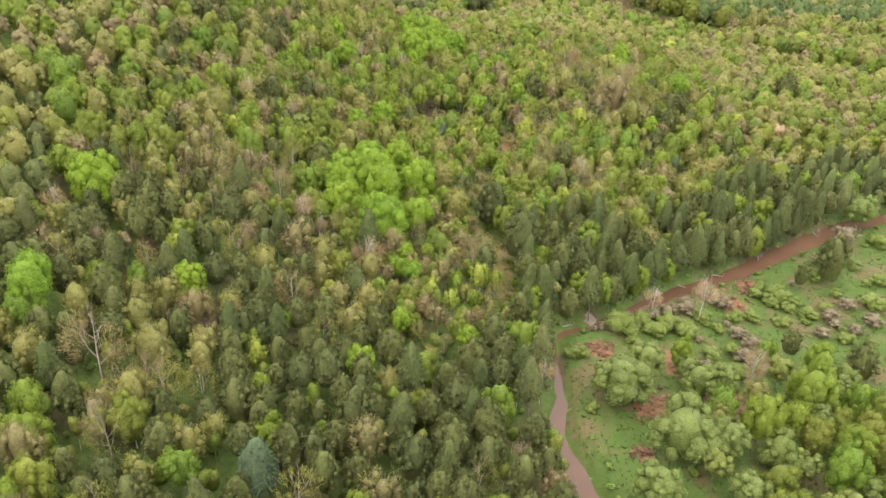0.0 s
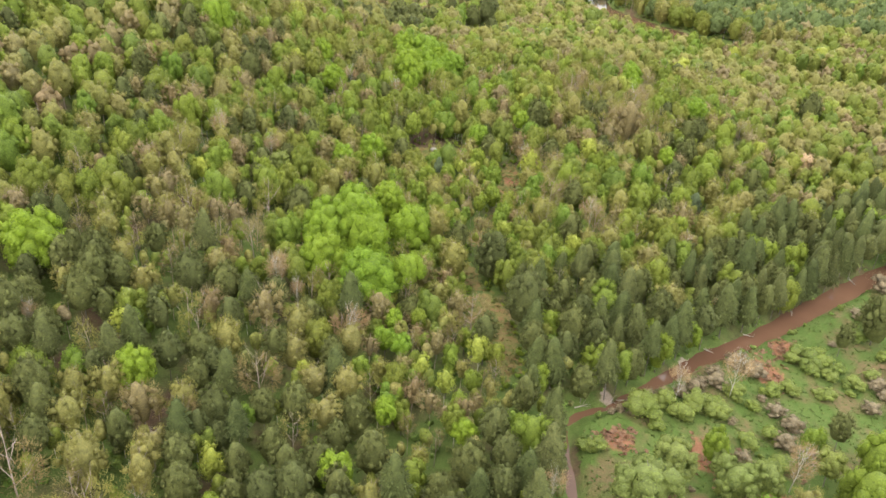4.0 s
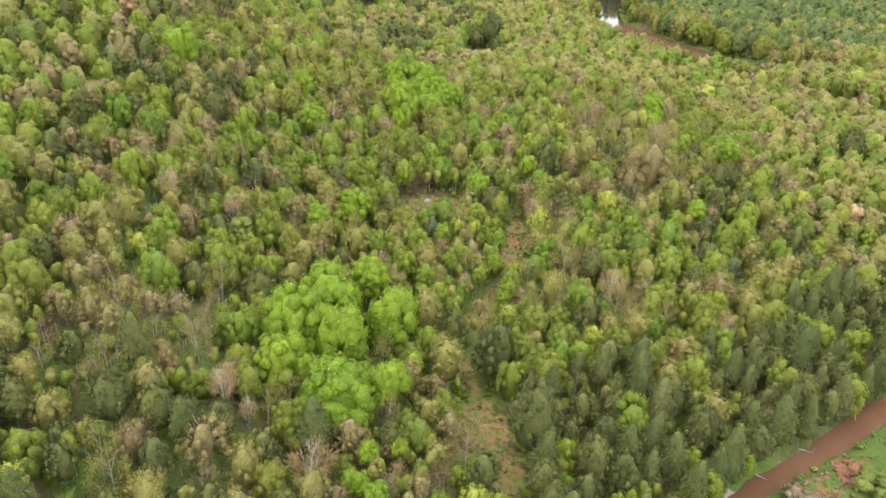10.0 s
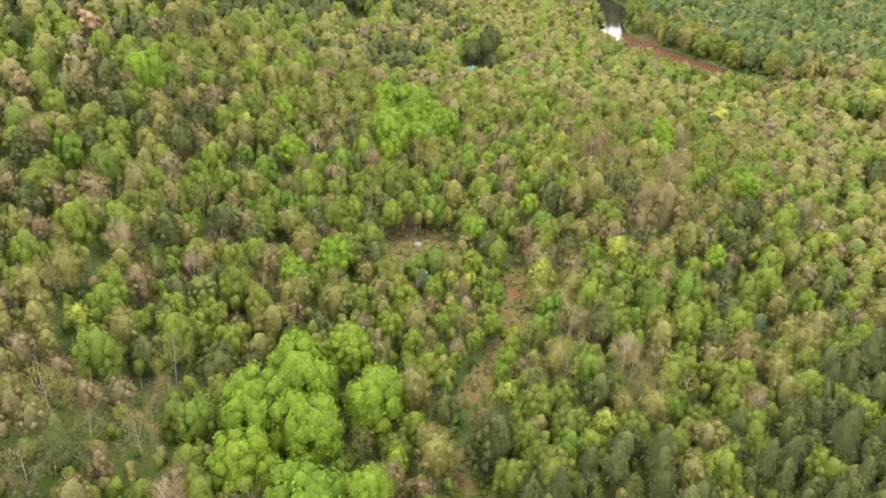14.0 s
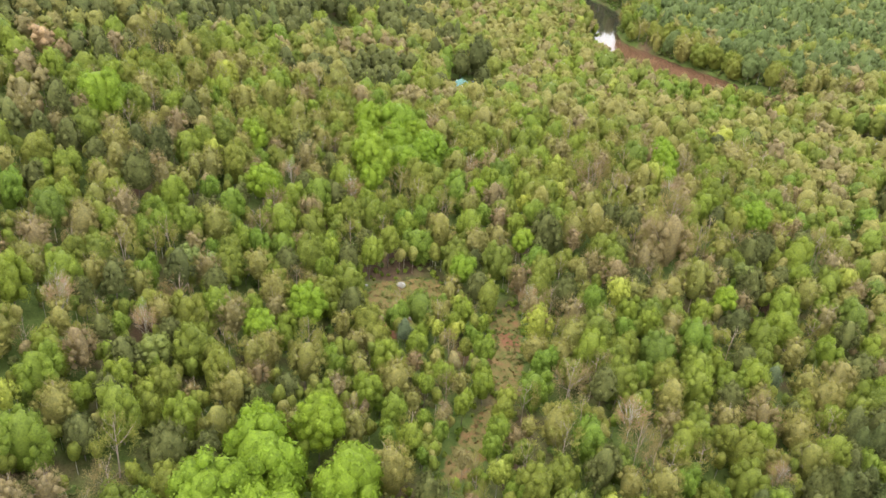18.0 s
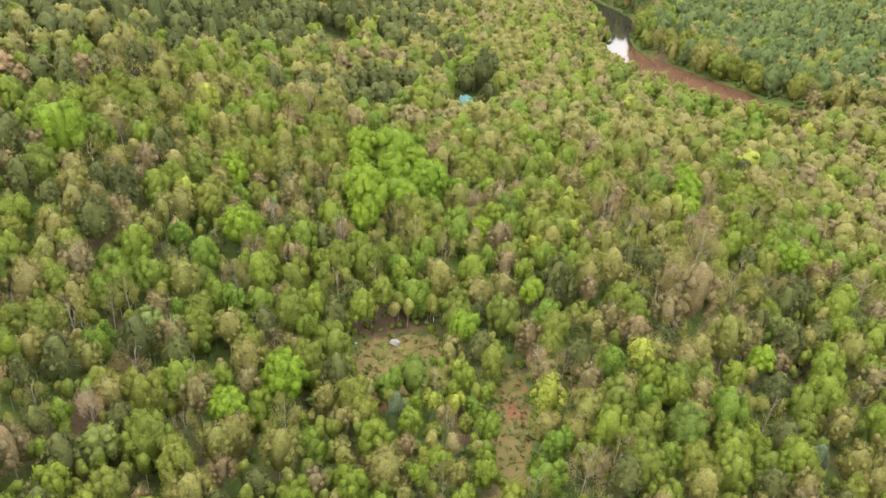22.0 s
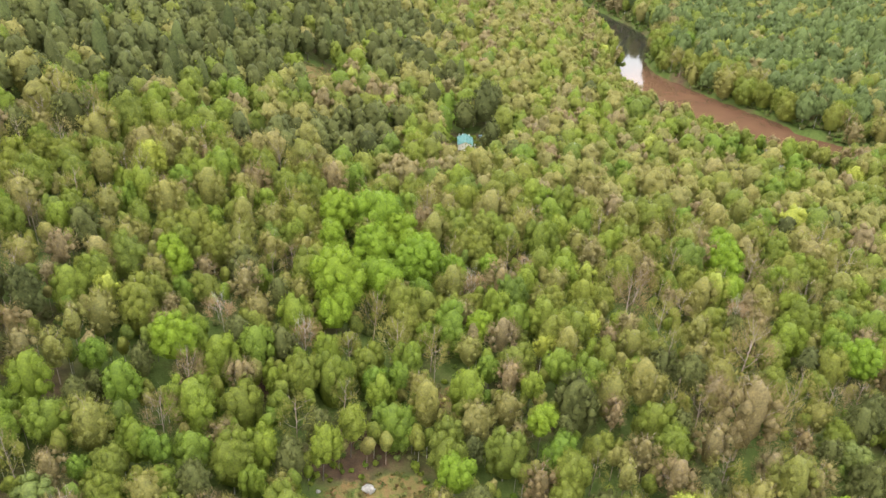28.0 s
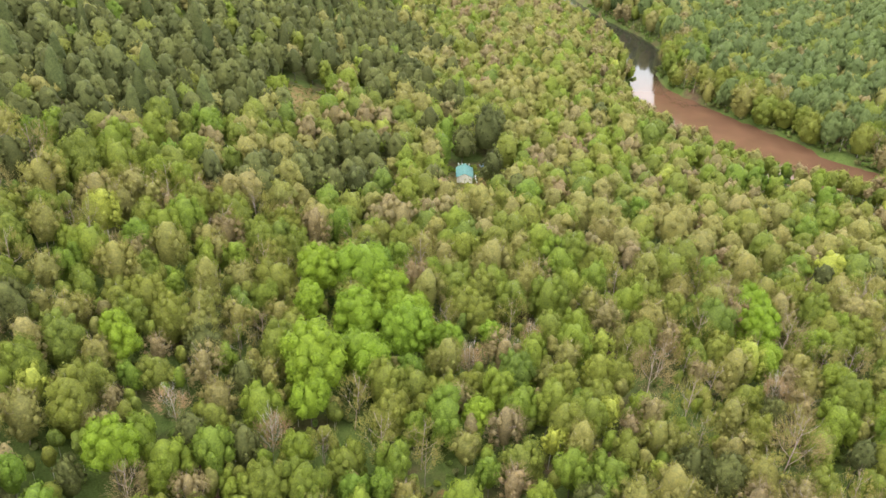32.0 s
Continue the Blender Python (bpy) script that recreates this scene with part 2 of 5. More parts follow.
def rise(x, y):
    """The lie of the land with no channels cut: a wooded slope to the west, a low shelf to the north, the valley to the east."""
    y = chart(y)
    hl = 4.2 * np.log1p(np.exp(-np.clip(x + 24, -600, 600) / 10)) * (0.42 + 0.58 * smooth(210, 380, y))
    hl = 70 * np.tanh(hl / 70)
    mid = 6.5 * smooth(420, 510, y) * (1 - 0.6 * smooth(560, 690, y)) * (1 - smooth(70, 200, x))
    valley = -9 * smooth(30, 115, x) * (1 - 0.55 * smooth(400, 500, y) * (1 - smooth(120, 190, x)))
    return 0.934 * (-1.8 + hl + mid + valley) - 0.012 * np.clip(x, -300, 300)


def height(x, y):
    x, y = np.asarray(x, float), np.asarray(y, float)
    z = rise(x, y) + 0.35 * wavy(x, y, 9.0)
    # the bank that carries the road
    z = z + 4.0 * (1 - smooth(1.5, 15, near_line(ROAD, x, y))) * smooth(130, 152, x)
    edge = 0.5 * wavy(x, y, 3.1, 0.9) + 0.3 * wavy(y, x, 1.7, 0.2)
    d = near_line(STREAM, x, y) + edge
    bed = stream_level(x) - 1.2
    z = np.where(d < 7, bed + (np.maximum(z, bed + 2.2) - bed) * smooth(-2.5, 4.0, d), z)
    d = near_line(RIVER, x, y) + 2.5 * edge
    bed = RIVER_Z - 2.0
    return np.where(d < 16, bed + (z - bed) * smooth(-5, 8, d), z)


# glades: centre, half lengths, turn in degrees
GLADES = [(16.3, 201, 6.0, 20, 10), (8.3, 229.1, 3.8, 11, 22), (16.8, 259.7, 3.8, 16, -25), (24.3, 291.8, 4.4, 20, -4), (-5.7, 307.1, 10, 10.4, 8), (0.8, 316.2, 8, 4.8, 0), (10.8, 340.7, 4.5, 4.8, 0), (-54.2, 530, 12, 21, 0), (13.4, 487, 8, 18, 0), (26.8, 500.4, 9, 6.4, 8), (-58.7, 284.9, 3.2, 8.8, 15), (20.8, 394.2, 3, 5.6, 0), (22.8, 267.3, 2.4, 11.2, 0)]


def in_glades(x, y):
    out = np.zeros(np.shape(x))
    for cx, cy, a, b, turn in GLADES:
        c, s = math.cos(radians(turn)), math.sin(radians(turn))
        u, v = ((x - cx) * c + (y - cy) * s) / a, (-(x - cx) * s + (y - cy) * c) / b
        out = np.maximum(out, 1.3 - np.hypot(u, v) * 0.8)
    return np.clip(out, 0, 1)


def side_of(line, x, y):
    """Signed distance to a line, positive to its right."""
    best, side = np.full(np.shape(x), 1e9), np.zeros(np.shape(x))
    for (ax, ay, _), (bx, by, _) in zip(line, line[1:]):
        dx, dy = bx - ax, by - ay
        u = np.clip(((x - ax) * dx + (y - ay) * dy) / (dx * dx + dy * dy), 0, 1)
        d = np.hypot(x - ax - u * dx, y - ay - u * dy)
        side = np.where(d < best, np.sign(dy * (x - ax) - dx * (y - ay)), side)
        best = np.minimum(best, d)
    return best * side


def stream_side(x, y):
    """Positive on the meadow's side of the stream, in metres."""
    return side_of(STREAM, x, y)


def in_meadow(x, y):
    s = stream_side(x, y)
    far = 1 - smooth(95, 140, np.hypot((x - 103) * 0.75, (chart(y) - 285) / 1.4))
    return np.where(s > 0, far, 0) * smooth(0, 5, s)


# ---- mesh helpers ----
def mesh_of(name, verts, faces, mats, index=None, tint=None, flat=True):
    """A mesh from arrays: faces of three or four corners each (four: no corner is -1)."""
    me = bpy.data.meshes.new(name)
    verts, faces = np.asarray(verts, np.float32), np.asarray(faces, np.int32)
    tri = faces[:, 3] < 0
    count = np.where(tri, 3, 4).astype(np.int32)
    loops = faces.ravel()
    loops = loops[loops >= 0]
    me.vertices.add(len(verts))
    me.vertices.foreach_set("co", verts.ravel())
    me.loops.add(len(loops))
    me.loops.foreach_set("vertex_index", loops)
    me.polygons.add(len(faces))
    me.polygons.foreach_set("loop_start", np.r_[0, np.cumsum(count)[:-1]].astype(np.int32))
    me.polygons.foreach_set("loop_total", count)
    for m in mats:
        me.materials.append(m)
    if index is not None:
        me.polygons.foreach_set("material_index", np.asarray(index, np.int32))
    if tint is not None:
        me.attributes.new("tint", "FLOAT", "POINT").data.foreach_set("value", np.asarray(tint, np.float32))
    me.update(calc_edges=True)
    if not flat:
        me.polygons.foreach_set("use_smooth", np.ones(len(faces), bool))
    return me


def part(name, me, parent, label=""):
    ob = new(name, me)
    ob.parent = parent
    if label:
        tagged(ob, label)
    return ob


class Soup:
    """Verts and faces gathered from pieces."""

    def __init__(self):
        self.v, self.f, self.n = [], [], 0

    def put(self, v, f):
        v, f = np.asarray(v, float), np.asarray(f, int)
        self.v.append(v)
        self.f.append(np.where(f >= 0, f + self.n, -1))
        self.n += len(v)

    def arrays(self):
        return np.concatenate(self.v), np.concatenate(self.f)


def sprays(rng, pos, nor, size, jitter=0.5):
    """Leaf sprays: a bent kite at each place, facing about along nor."""
    n = len(pos)
    nor = nor + jitter * rng.normal(size=(n, 3))
    nor /= np.linalg.norm(nor, axis=1)[:, None]
    a = np.cross(nor, rng.normal(size=(n, 3)))
    a /= np.linalg.norm(a, axis=1)[:, None]
    b = np.cross(nor, a)
    s = (size * rng.uniform(0.65, 1.35, n))[:, None]
    k1, k2, k3 = (rng.uniform(0.35, 0.75, (n, 1)) for _ in range(3))
    v = np.stack([pos + a * s * 0.62, pos + b * s * k1 + a * s * 0.1 + nor * s * 0.16, pos - a * s * k2 - nor * s * 0.12, pos - b * s * k3 + nor * s * 0.10], 1).reshape(-1, 3)
    return v, np.arange(4 * n).reshape(-1, 4)


def tube(soup, p, q, r0, r1, sides=4):
    p, q = np.asarray(p, float), np.asarray(q, float)
    d = (q - p) / (np.linalg.norm(q - p) + 1e-9)
    a = np.cross(d, (0.3, 0.9, 0.2))
    a /= np.linalg.norm(a)
    b = np.cross(d, a)
    t = np.arange(sides) * 2 * np.pi / sides
    ring = np.cos(t)[:, None] * a + np.sin(t)[:, None] * b
    i = np.arange(sides)
    j = (i + 1) % sides
    soup.put(np.concatenate([p + ring * r0, q + ring * r1]), np.stack([i, j, j + sides, i + sides], 1))


def ball():
    """An eight-sided ball, divided once."""
    v = [(1, 0, 0), (-1, 0, 0), (0, 1, 0), (0, -1, 0), (0, 0, 1), (0, 0, -1)]
    f0 = [(0, 2, 4), (2, 1, 4), (1, 3, 4), (3, 0, 4), (2, 0, 5), (1, 2, 5), (3, 1, 5), (0, 3, 5)]
    mid, f = {}, []

    def half(i, j):
        k = (min(i, j), max(i, j))
        if k not in mid:
            p = np.add(v[i], v[j])
            v.append(tuple(p / np.linalg.norm(p)))
            mid[k] = len(v) - 1
        return mid[k]

    for a, b, c in f0:
        d, e, g = half(a, b), half(b, c), half(c, a)
        f += [(a, d, g, -1), (d, b, e, -1), (g, e, c, -1), (d, e, g, -1)]
    v, f = np.array(v, float), np.array(f)
    return v, f[v[f[:, :3], 2].mean(1) > -0.55]


BALL = ball()
STUB = (np.array([(1, 0, 0), (0, 1, 0), (-1, 0, 0), (0, -1, 0), (0, 0, 1), (0, 0, -0.6)], float), np.array([(0, 1, 4, -1), (1, 2, 4, -1), (2, 3, 4, -1), (3, 0, 4, -1), (1, 0, 5, -1), (2, 1, 5, -1), (3, 2, 5, -1), (0, 3, 5, -1)]))


def globe(n, rings):
    """Directions over a ball and the faces between them, open below."""
    z = np.cos(np.linspace(0.0, 2.35, rings + 1))[1:]
    t = np.arange(n) * 2 * math.pi / n
    v = np.concatenate([[(0, 0, 1.0)]] + [np.stack([np.cos(t + 0.5 * k) * math.sqrt(1 - w * w), np.sin(t + 0.5 * k) * math.sqrt(1 - w * w), np.full(n, w)], 1) for k, w in enumerate(z)])
    i = np.arange(n)
    j = (i + 1) % n
    f = [np.stack([np.zeros(n, int), 1 + i, 1 + j, np.full(n, -1)], 1)]
    for k in range(rings - 1):
        f.append(np.stack([1 + k * n + i, 1 + (k + 1) * n + i, 1 + (k + 1) * n + j, 1 + k * n + j], 1))
    return v, np.concatenate(f)


def blades(rng, pos, nor, size, jitter=0.38):
    """Small three-cornered leaf sprays, facing about along nor."""
    n = len(pos)
    nor = nor + jitter * rng.normal(size=(n, 3))
    nor /= np.linalg.norm(nor, axis=1)[:, None]
    a = np.cross(nor, rng.normal(size=(n, 3)))
    a /= np.linalg.norm(a, axis=1)[:, None]
    b = np.cross(nor, a)
    s = (size * rng.uniform(0.6, 1.4, n))[:, None]
    v = np.stack([pos + a * s * 0.6, pos - a * s * 0.35 + b * s * rng.uniform(0.3, 0.6, (n, 1)), pos - a * s * 0.35 - b * s * rng.uniform(0.3, 0.6, (n, 1))], 1).reshape(-1, 3)
    return v, np.c_[np.arange(3 * n).reshape(-1, 3), np.full(n, -1)]


def twigs(rng, pos, out, length, width):
    """Thin budding twigs that point outwards and up."""
    n = len(pos)
    d = out + (0, 0, 0.55) + 0.28 * rng.normal(size=(n, 3))
    d /= np.linalg.norm(d, axis=1)[:, None]
    b = np.cross(d, rng.normal(size=(n, 3)))
    b /= np.linalg.norm(b, axis=1)[:, None]
    s = (length * rng.uniform(0.5, 1.3, n))[:, None]
    v = np.stack([pos + d * s * 0.5, pos - d * s * 0.5 + b * width, pos - d * s * 0.5 - b * width], 1).reshape(-1, 3)
    return v, np.c_[np.arange(3 * n).reshape(-1, 3), np.full(n, -1)]


def dome(rng, n, lobes=16, size=0.05, core=0.33, swell=0.74, twiggy=0.0, flare=0.0, loose=0.12, heads=1, fill=0.84, knob=None, narrow=0.0):
    """A crown in a unit box (half a unit round, one high): leafy knobs that bulge side by side round a core, under a coat of leaf sprays and twigs.
    swell: how large the knobs are; heads: how many domes the crown has; flare: how far it narrows towards its foot; core 0: sprays and twigs alone; fill: the part of a knob that is dense."""
    bv, bf = knob or BALL
    i = np.arange(lobes)
    z = 1 - 1.55 * (i + rng.uniform(0.1, 0.9, lobes)) / lobes
    a = 2.399 * i + rng.uniform(-0.55, 0.55, lobes)
    d = np.stack([np.cos(a) * np.sqrt(1 - z**2), np.sin(a) * np.sqrt(1 - z**2), z], 1)
    R = swell / math.sqrt(lobes) * rng.uniform(0.7, 1.3, lobes)
    C = d * (0.5 - 0.75 * R)[:, None] * rng.uniform(0.82, 1.06, (lobes, 1)) * (1, 1, 1.05) + (0, 0, 0.5)
    # several heads: knobs draw towards the nearest head, with clefts between
    if heads > 1:
        t = rng.uniform(0, 6.28) + np.arange(heads) * 6.283 / heads + rng.uniform(-0.4, 0.4, heads)
        h = np.stack([0.27 * np.cos(t), 0.27 * np.sin(t), rng.uniform(0.48, 0.66, heads)], 1)
        k = np.linalg.norm(C[:, None] - h[None], axis=2).argmin(1)
        C = C + 0.30 * (h[k] - C) * (1, 1, 0.6) + np.c_[0.16 * h[k][:, :2], rng.uniform(-0.14, 0.10, heads)[k]]
        core *= 0.8
    soup = Soup()
    if core > 0:
        w, g = globe(9, 5)
        soup.put(w * (core, core, 0.42 + 0.2 * (core - 0.3)) * rng.uniform(0.93, 1.07, (len(w), 1)) + (0, 0, 0.46), g)
        for c, q in zip(C, R):
            t = rng.uniform(0, 6.28)
            w = bv @ np.array([[math.cos(t), -math.sin(t), 0], [math.sin(t), math.cos(t), 0], [0, 0, 0.9]])
            soup.put(w * q * fill * rng.uniform(0.78, 1.22, (len(w), 1)) + c, bf)
    share = rng.choice(lobes, 3 * n, p=R**2 / (R**2).sum())
    e = rng.normal(size=(3 * n, 3)) + 0.6 * d[share]
    e /= np.linalg.norm(e, axis=1)[:, None]
    p = C[share] + e * (R[share] * (rng.uniform(fill if core > 0 else 0.1, 1.05, 3 * n) + loose * rng.uniform(0, 1, 3 * n) ** 3 / (R[share] * 5)))[:, None]
    free = (p[:, 2] > 0.12) & (p[:, 2] < 1.2)
    if core > 0:
        free &= np.linalg.norm((p - (0, 0, 0.46)) / (core, core, 0.42), axis=1) > 0.98
        free &= (np.linalg.norm(p[:, None] - C[None], axis=2) / R > 0.99 * fill).all(1)
    p, e, o = p[free][:n], e[free][:n], d[share][free][:n]
    m = int(len(p) * twiggy)
    if m:
        soup.put(*twigs(rng, p[:m], 0.5 * e[:m] + o[:m], 0.085, 0.0055))
    soup.put(*blades(rng, p[m:], e[m:] + (0, 0, 0.15), size, 0.5))
    v, f = soup.arrays()
    lo, hi = np.percentile(v[:, 2], 0.5), v[:, 2].max()
    v[:, 2] = (v[:, 2] - lo) / (hi - lo)
    v[:, :2] *= 1.0 - narrow * np.clip(v[:, 2:], 0, 1) ** 1.5
    v[:, :2] *= (1 - flare * (1 - np.clip(v[:, 2:] / 0.6, 0, 1)) ** 1.2)
    v[:, :2] *= 0.5 / np.percentile(np.hypot(v[:, 0], v[:, 1]), 97)
    return v, f


def conifer(rng, n, taper=0.5, size=0.11, sides=12, rings=9, tiers=7):
    """A needle crown in a unit box: a core that narrows to a soft tip, under tiers of boughs that reach out and hang at their ends."""
    lean = rng.uniform(-0.03, 0.03, 2)
    lumps = rng.uniform(0, 6.28, (4, 3))

    def width(z, a):
        r = 0.5 * (np.clip(1 - z, 0, 1) ** (0.42 + 0.45 * taper)) * (0.55 + 0.45 * np.clip(z / 0.16, 0, 1))
        w = 1.0 + 0.10 * np.sin(2 * a + lumps[0, 0] + 4 * z) + 0.09 * np.sin(3 * a + lumps[1, 0] - 7 * z) + 0.08 * np.sin(5 * a + lumps[2, 0] + 13 * z)
        tier = 1.0 + 0.13 * ((-z * tiers + 0.35 * np.sin(a + lumps[3, 0])) % 1 - 0.5)
        return r * w * tier

    soup = Soup()
    z = np.linspace(1.0, 0.02, rings + 1)[1:] ** 0.9
    t = np.arange(sides) * 2 * math.pi / sides
    rows = [np.array([(0, 0, 0.985)])]
    for i, h in enumerate(z):
        a = t + 0.5 * i * 2 * math.pi / sides
        w = width(np.full(sides, h), a) * 0.86 * rng.uniform(0.9, 1.1, sides)
        rows.append(np.stack([w * np.cos(a), w * np.sin(a), h + rng.uniform(-0.02, 0.02, sides)], 1))
    i = np.arange(sides)
    j = (i + 1) % sides
    f = [np.stack([np.zeros(sides, int), 1 + i, 1 + j, np.full(sides, -1)], 1)]
    for q in range(rings - 1):
        f.append(np.stack([1 + q * sides + i, 1 + (q + 1) * sides + i, 1 + (q + 1) * sides + j, 1 + q * sides + j], 1))
    soup.put(np.concatenate(rows), np.concatenate(f))
    h = 1 - rng.uniform(0.0, 1, n) ** 0.62 * 0.94
    a = rng.uniform(0, 6.283, n)
    o = np.stack([np.cos(a), np.sin(a), np.zeros(n)], 1)
    p = o * (width(h, a) * rng.uniform(0.78, 1.0, n))[:, None] + np.c_[np.zeros((n, 2)), h]
    d = o + np.c_[0.3 * rng.normal(size=(n, 2)), 1.5 * h**2 - 0.25 + 0.25 * rng.normal(size=n)]
    d /= np.linalg.norm(d, axis=1)[:, None]
    b = np.cross(d, (0, 0, 1)) + 0.35 * rng.normal(size=(n, 3))
    b /= np.linalg.norm(b, axis=1)[:, None]
    s = (size * rng.uniform(0.6, 1.3, n) * (1.1 - 0.4 * h))[:, None]
    tip = p + d * s - (0, 0, 1) * s * 0.18
    v = np.stack([p - d * s * 0.25, p + d * s * 0.3 + b * s * 0.24, tip, p + d * s * 0.3 - b * s * 0.24], 1).reshape(-1, 3)
    soup.put(v, np.arange(4 * n).reshape(-1, 4))
    v, f = soup.arrays()
    v[:, :2] += lean * v[:, 2:]
    v[:, 2] /= v[:, 2].max()
    v[:, :2] *= 0.5 / np.percentile(np.hypot(v[:, 0], v[:, 1]), 97)
    return v, f


def stem(rng, limbs, fine=0, sides=5, thick=0.016, reach=0.40, first=0.32, lean=0.03, wide=1.0):
    """A tapered stem with limbs that fork, in a unit box (one high). fine: forks past the limbs, and twigs at 3."""
    soup = Soup()
    top = np.array((rng.uniform(-lean, lean), rng.uniform(-lean, lean), 0.9 if fine == 0 else 0.97))
    mid = top * 0.5 + (rng.uniform(-0.02, 0.02), rng.uniform(-0.02, 0.02), 0)
    tube(soup, (0, 0, -0.05), mid, thick * 1.35, thick * 0.8, sides)
    tube(soup, mid, top, thick * 0.8, thick * 0.15, sides)
    tips = []

    def fork(p, d, length, r, level):
        q = p + d * length * 0.5
        e = q + (d + (0, 0, 0.35)) / np.linalg.norm(d + (0, 0, 0.35)) * length * 0.5
        tube(soup, p, q, r, r * 0.7, 3)
        tube(soup, q, e, r * 0.7, r * 0.25, 3)
        tips.append(e)
        if level > 0:
            for k in range(4 if level > 1 else 3):
                at = p + (e - p) * rng.uniform(0.35, 0.95)
                dd = d + rng.normal(size=3) * 0.55 + (0, 0, 0.25)
                fork(at, dd / np.linalg.norm(dd), length * rng.uniform(0.42, 0.62), r * 0.5, level - 1)

    for i in range(limbs):
        u = first + (0.9 - first) * (i + rng.uniform(0, 0.6)) / limbs
        p = mid * min(1, 2 * u) if u < 0.5 else mid + (top - mid) * (2 * u - 1)
        a = 2.399 * i + rng.uniform(-0.4, 0.4)
        d = np.array((math.cos(a) * wide, math.sin(a) * wide, rng.uniform(0.35, 0.9)))
        fork(p, d / np.linalg.norm(d), reach * (1.15 - 0.75 * u) * rng.uniform(0.8, 1.15), thick * 0.55 * (1.1 - 0.6 * u), fine)
    return soup.arrays(), np.array(tips)


# ---- ground and water ----
def axis(lo, a, b, hi, fine, coarse, far):
    mid = np.concatenate([np.arange(lo, a, coarse), np.arange(a, b, fine), np.arange(b, hi, coarse)])
    out = np.cumsum(coarse * 1.35 ** np.arange(1, 24))
    out = out[out < far]
    return np.concatenate([lo - out[::-1], mid, hi + out])


GX, GY = axis(-230, 16, 190, 480, 1.8, 5.0, 6000), axis(60, 105, 285, 1030, 1.8, 5.0, 6000)
gx, gy = np.meshgrid(GX, GY)
gz = height(gx, gy)
nx, ny = len(GX), len(GY)
gi = (np.arange(ny - 1)[:, None] * nx + np.arange(nx - 1)[None]).ravel()
ground = new("ground", mesh_of("ground", np.stack([gx, gy, gz], -1).reshape(-1, 3), np.stack([gi, gi + 1, gi + nx + 1, gi + nx], 1), [ground_material()], flat=False))
tagged(ground, "leaf-littered forest floor with grassy meadow, glades and gravel", "ground", kind="structure")
bankd = np.minimum(near_line(STREAM, gx, gy), near_line(RIVER, gx, gy))
meadow = in_meadow(gx, gy)
patch = 0.5 + 0.5 * wavy(gx, gy, 6.0, 0.7)
EARTH = [(43.8, 162.7, 5), (64.8, 161.9, 8), (73.8, 152.7, 8), (52.8, 142.8, 7), (59.8, 134.4, 8), (48.8, 126, 3), (90.8, 200.1, 8), (100.8, 211.6, 7), (25.8, 297.9, 5), (-5.2, 297.9, 7), (18.8, 255.1, 3), (27.8, 498.1, 7), (-78.2, 119.9, 6)]
earth = np.zeros(gx.shape)
for ex, ey, er in EARTH:
    earth = np.maximum(earth, 1.15 - np.hypot(gx - ex, (gy - ey) * 0.95) / er)
BARS = [(32.8, 117.6, 4), (28.8, 128.3, 4.5), (43.8, 178.7, 3), (68.8, 197.8, 4), (82.8, 207, 4), (32.8, 140.5, 2)]
bars = np.maximum(0, 0.44 - np.abs(near_line(STREAM, gx, gy)) / 2.0)
for ex, ey, er in BARS:
    bars = np.maximum(bars, 1.2 - np.hypot((gx - ex) * 1.3, (gy - ey) * 0.9) / er)
for name, values in (("meadow", meadow * (0.75 + 0.35 * patch)), ("glade", in_glades(gx, gy)), ("earth", earth), ("gravel", bars)):
    ground.data.attributes.new(name, "FLOAT", "POINT").data.foreach_set("value", np.clip(values, 0, 1).astype(np.float32).ravel())


def ribbon(name, line, level, label):
    pts = []
    for (ax, ay, aw), (bx, by, bw) in zip(line, line[1:]):
        n = max(2, int(math.hypot(bx - ax, by - ay) / 4))
        pts += [(ax + (bx - ax) * k / n, ay + (by - ay) * k / n, aw + (bw - aw) * k / n) for k in range(n)]
    p = np.array(pts + [line[-1]])
    d = np.gradient(p[:, :2], axis=0)
    d /= np.linalg.norm(d, axis=1)[:, None]
    s = np.stack([-d[:, 1], d[:, 0]], 1) * (p[:, 2:] / 2 + 3)
    z = level(p[:, 0])
    v = np.concatenate([np.c_[p[:, :2] + s, z], np.c_[p[:, :2] - s, z]])
    i, n = np.arange(len(p) - 1), len(p)
    ob = new(name, mesh_of(name, v, np.stack([i, i + n, i + n + 1, i + 1], 1), [WATER]))
    return tagged(ob, label, "water", kind="structure")


WATER = water_material()
ribbon("water", STREAM, stream_level, "narrow muddy red-brown stream with low banks")
ribbon("water", RIVER, lambda x: np.full(len(x), RIVER_Z), "wide muddy red-brown river between wooded banks")

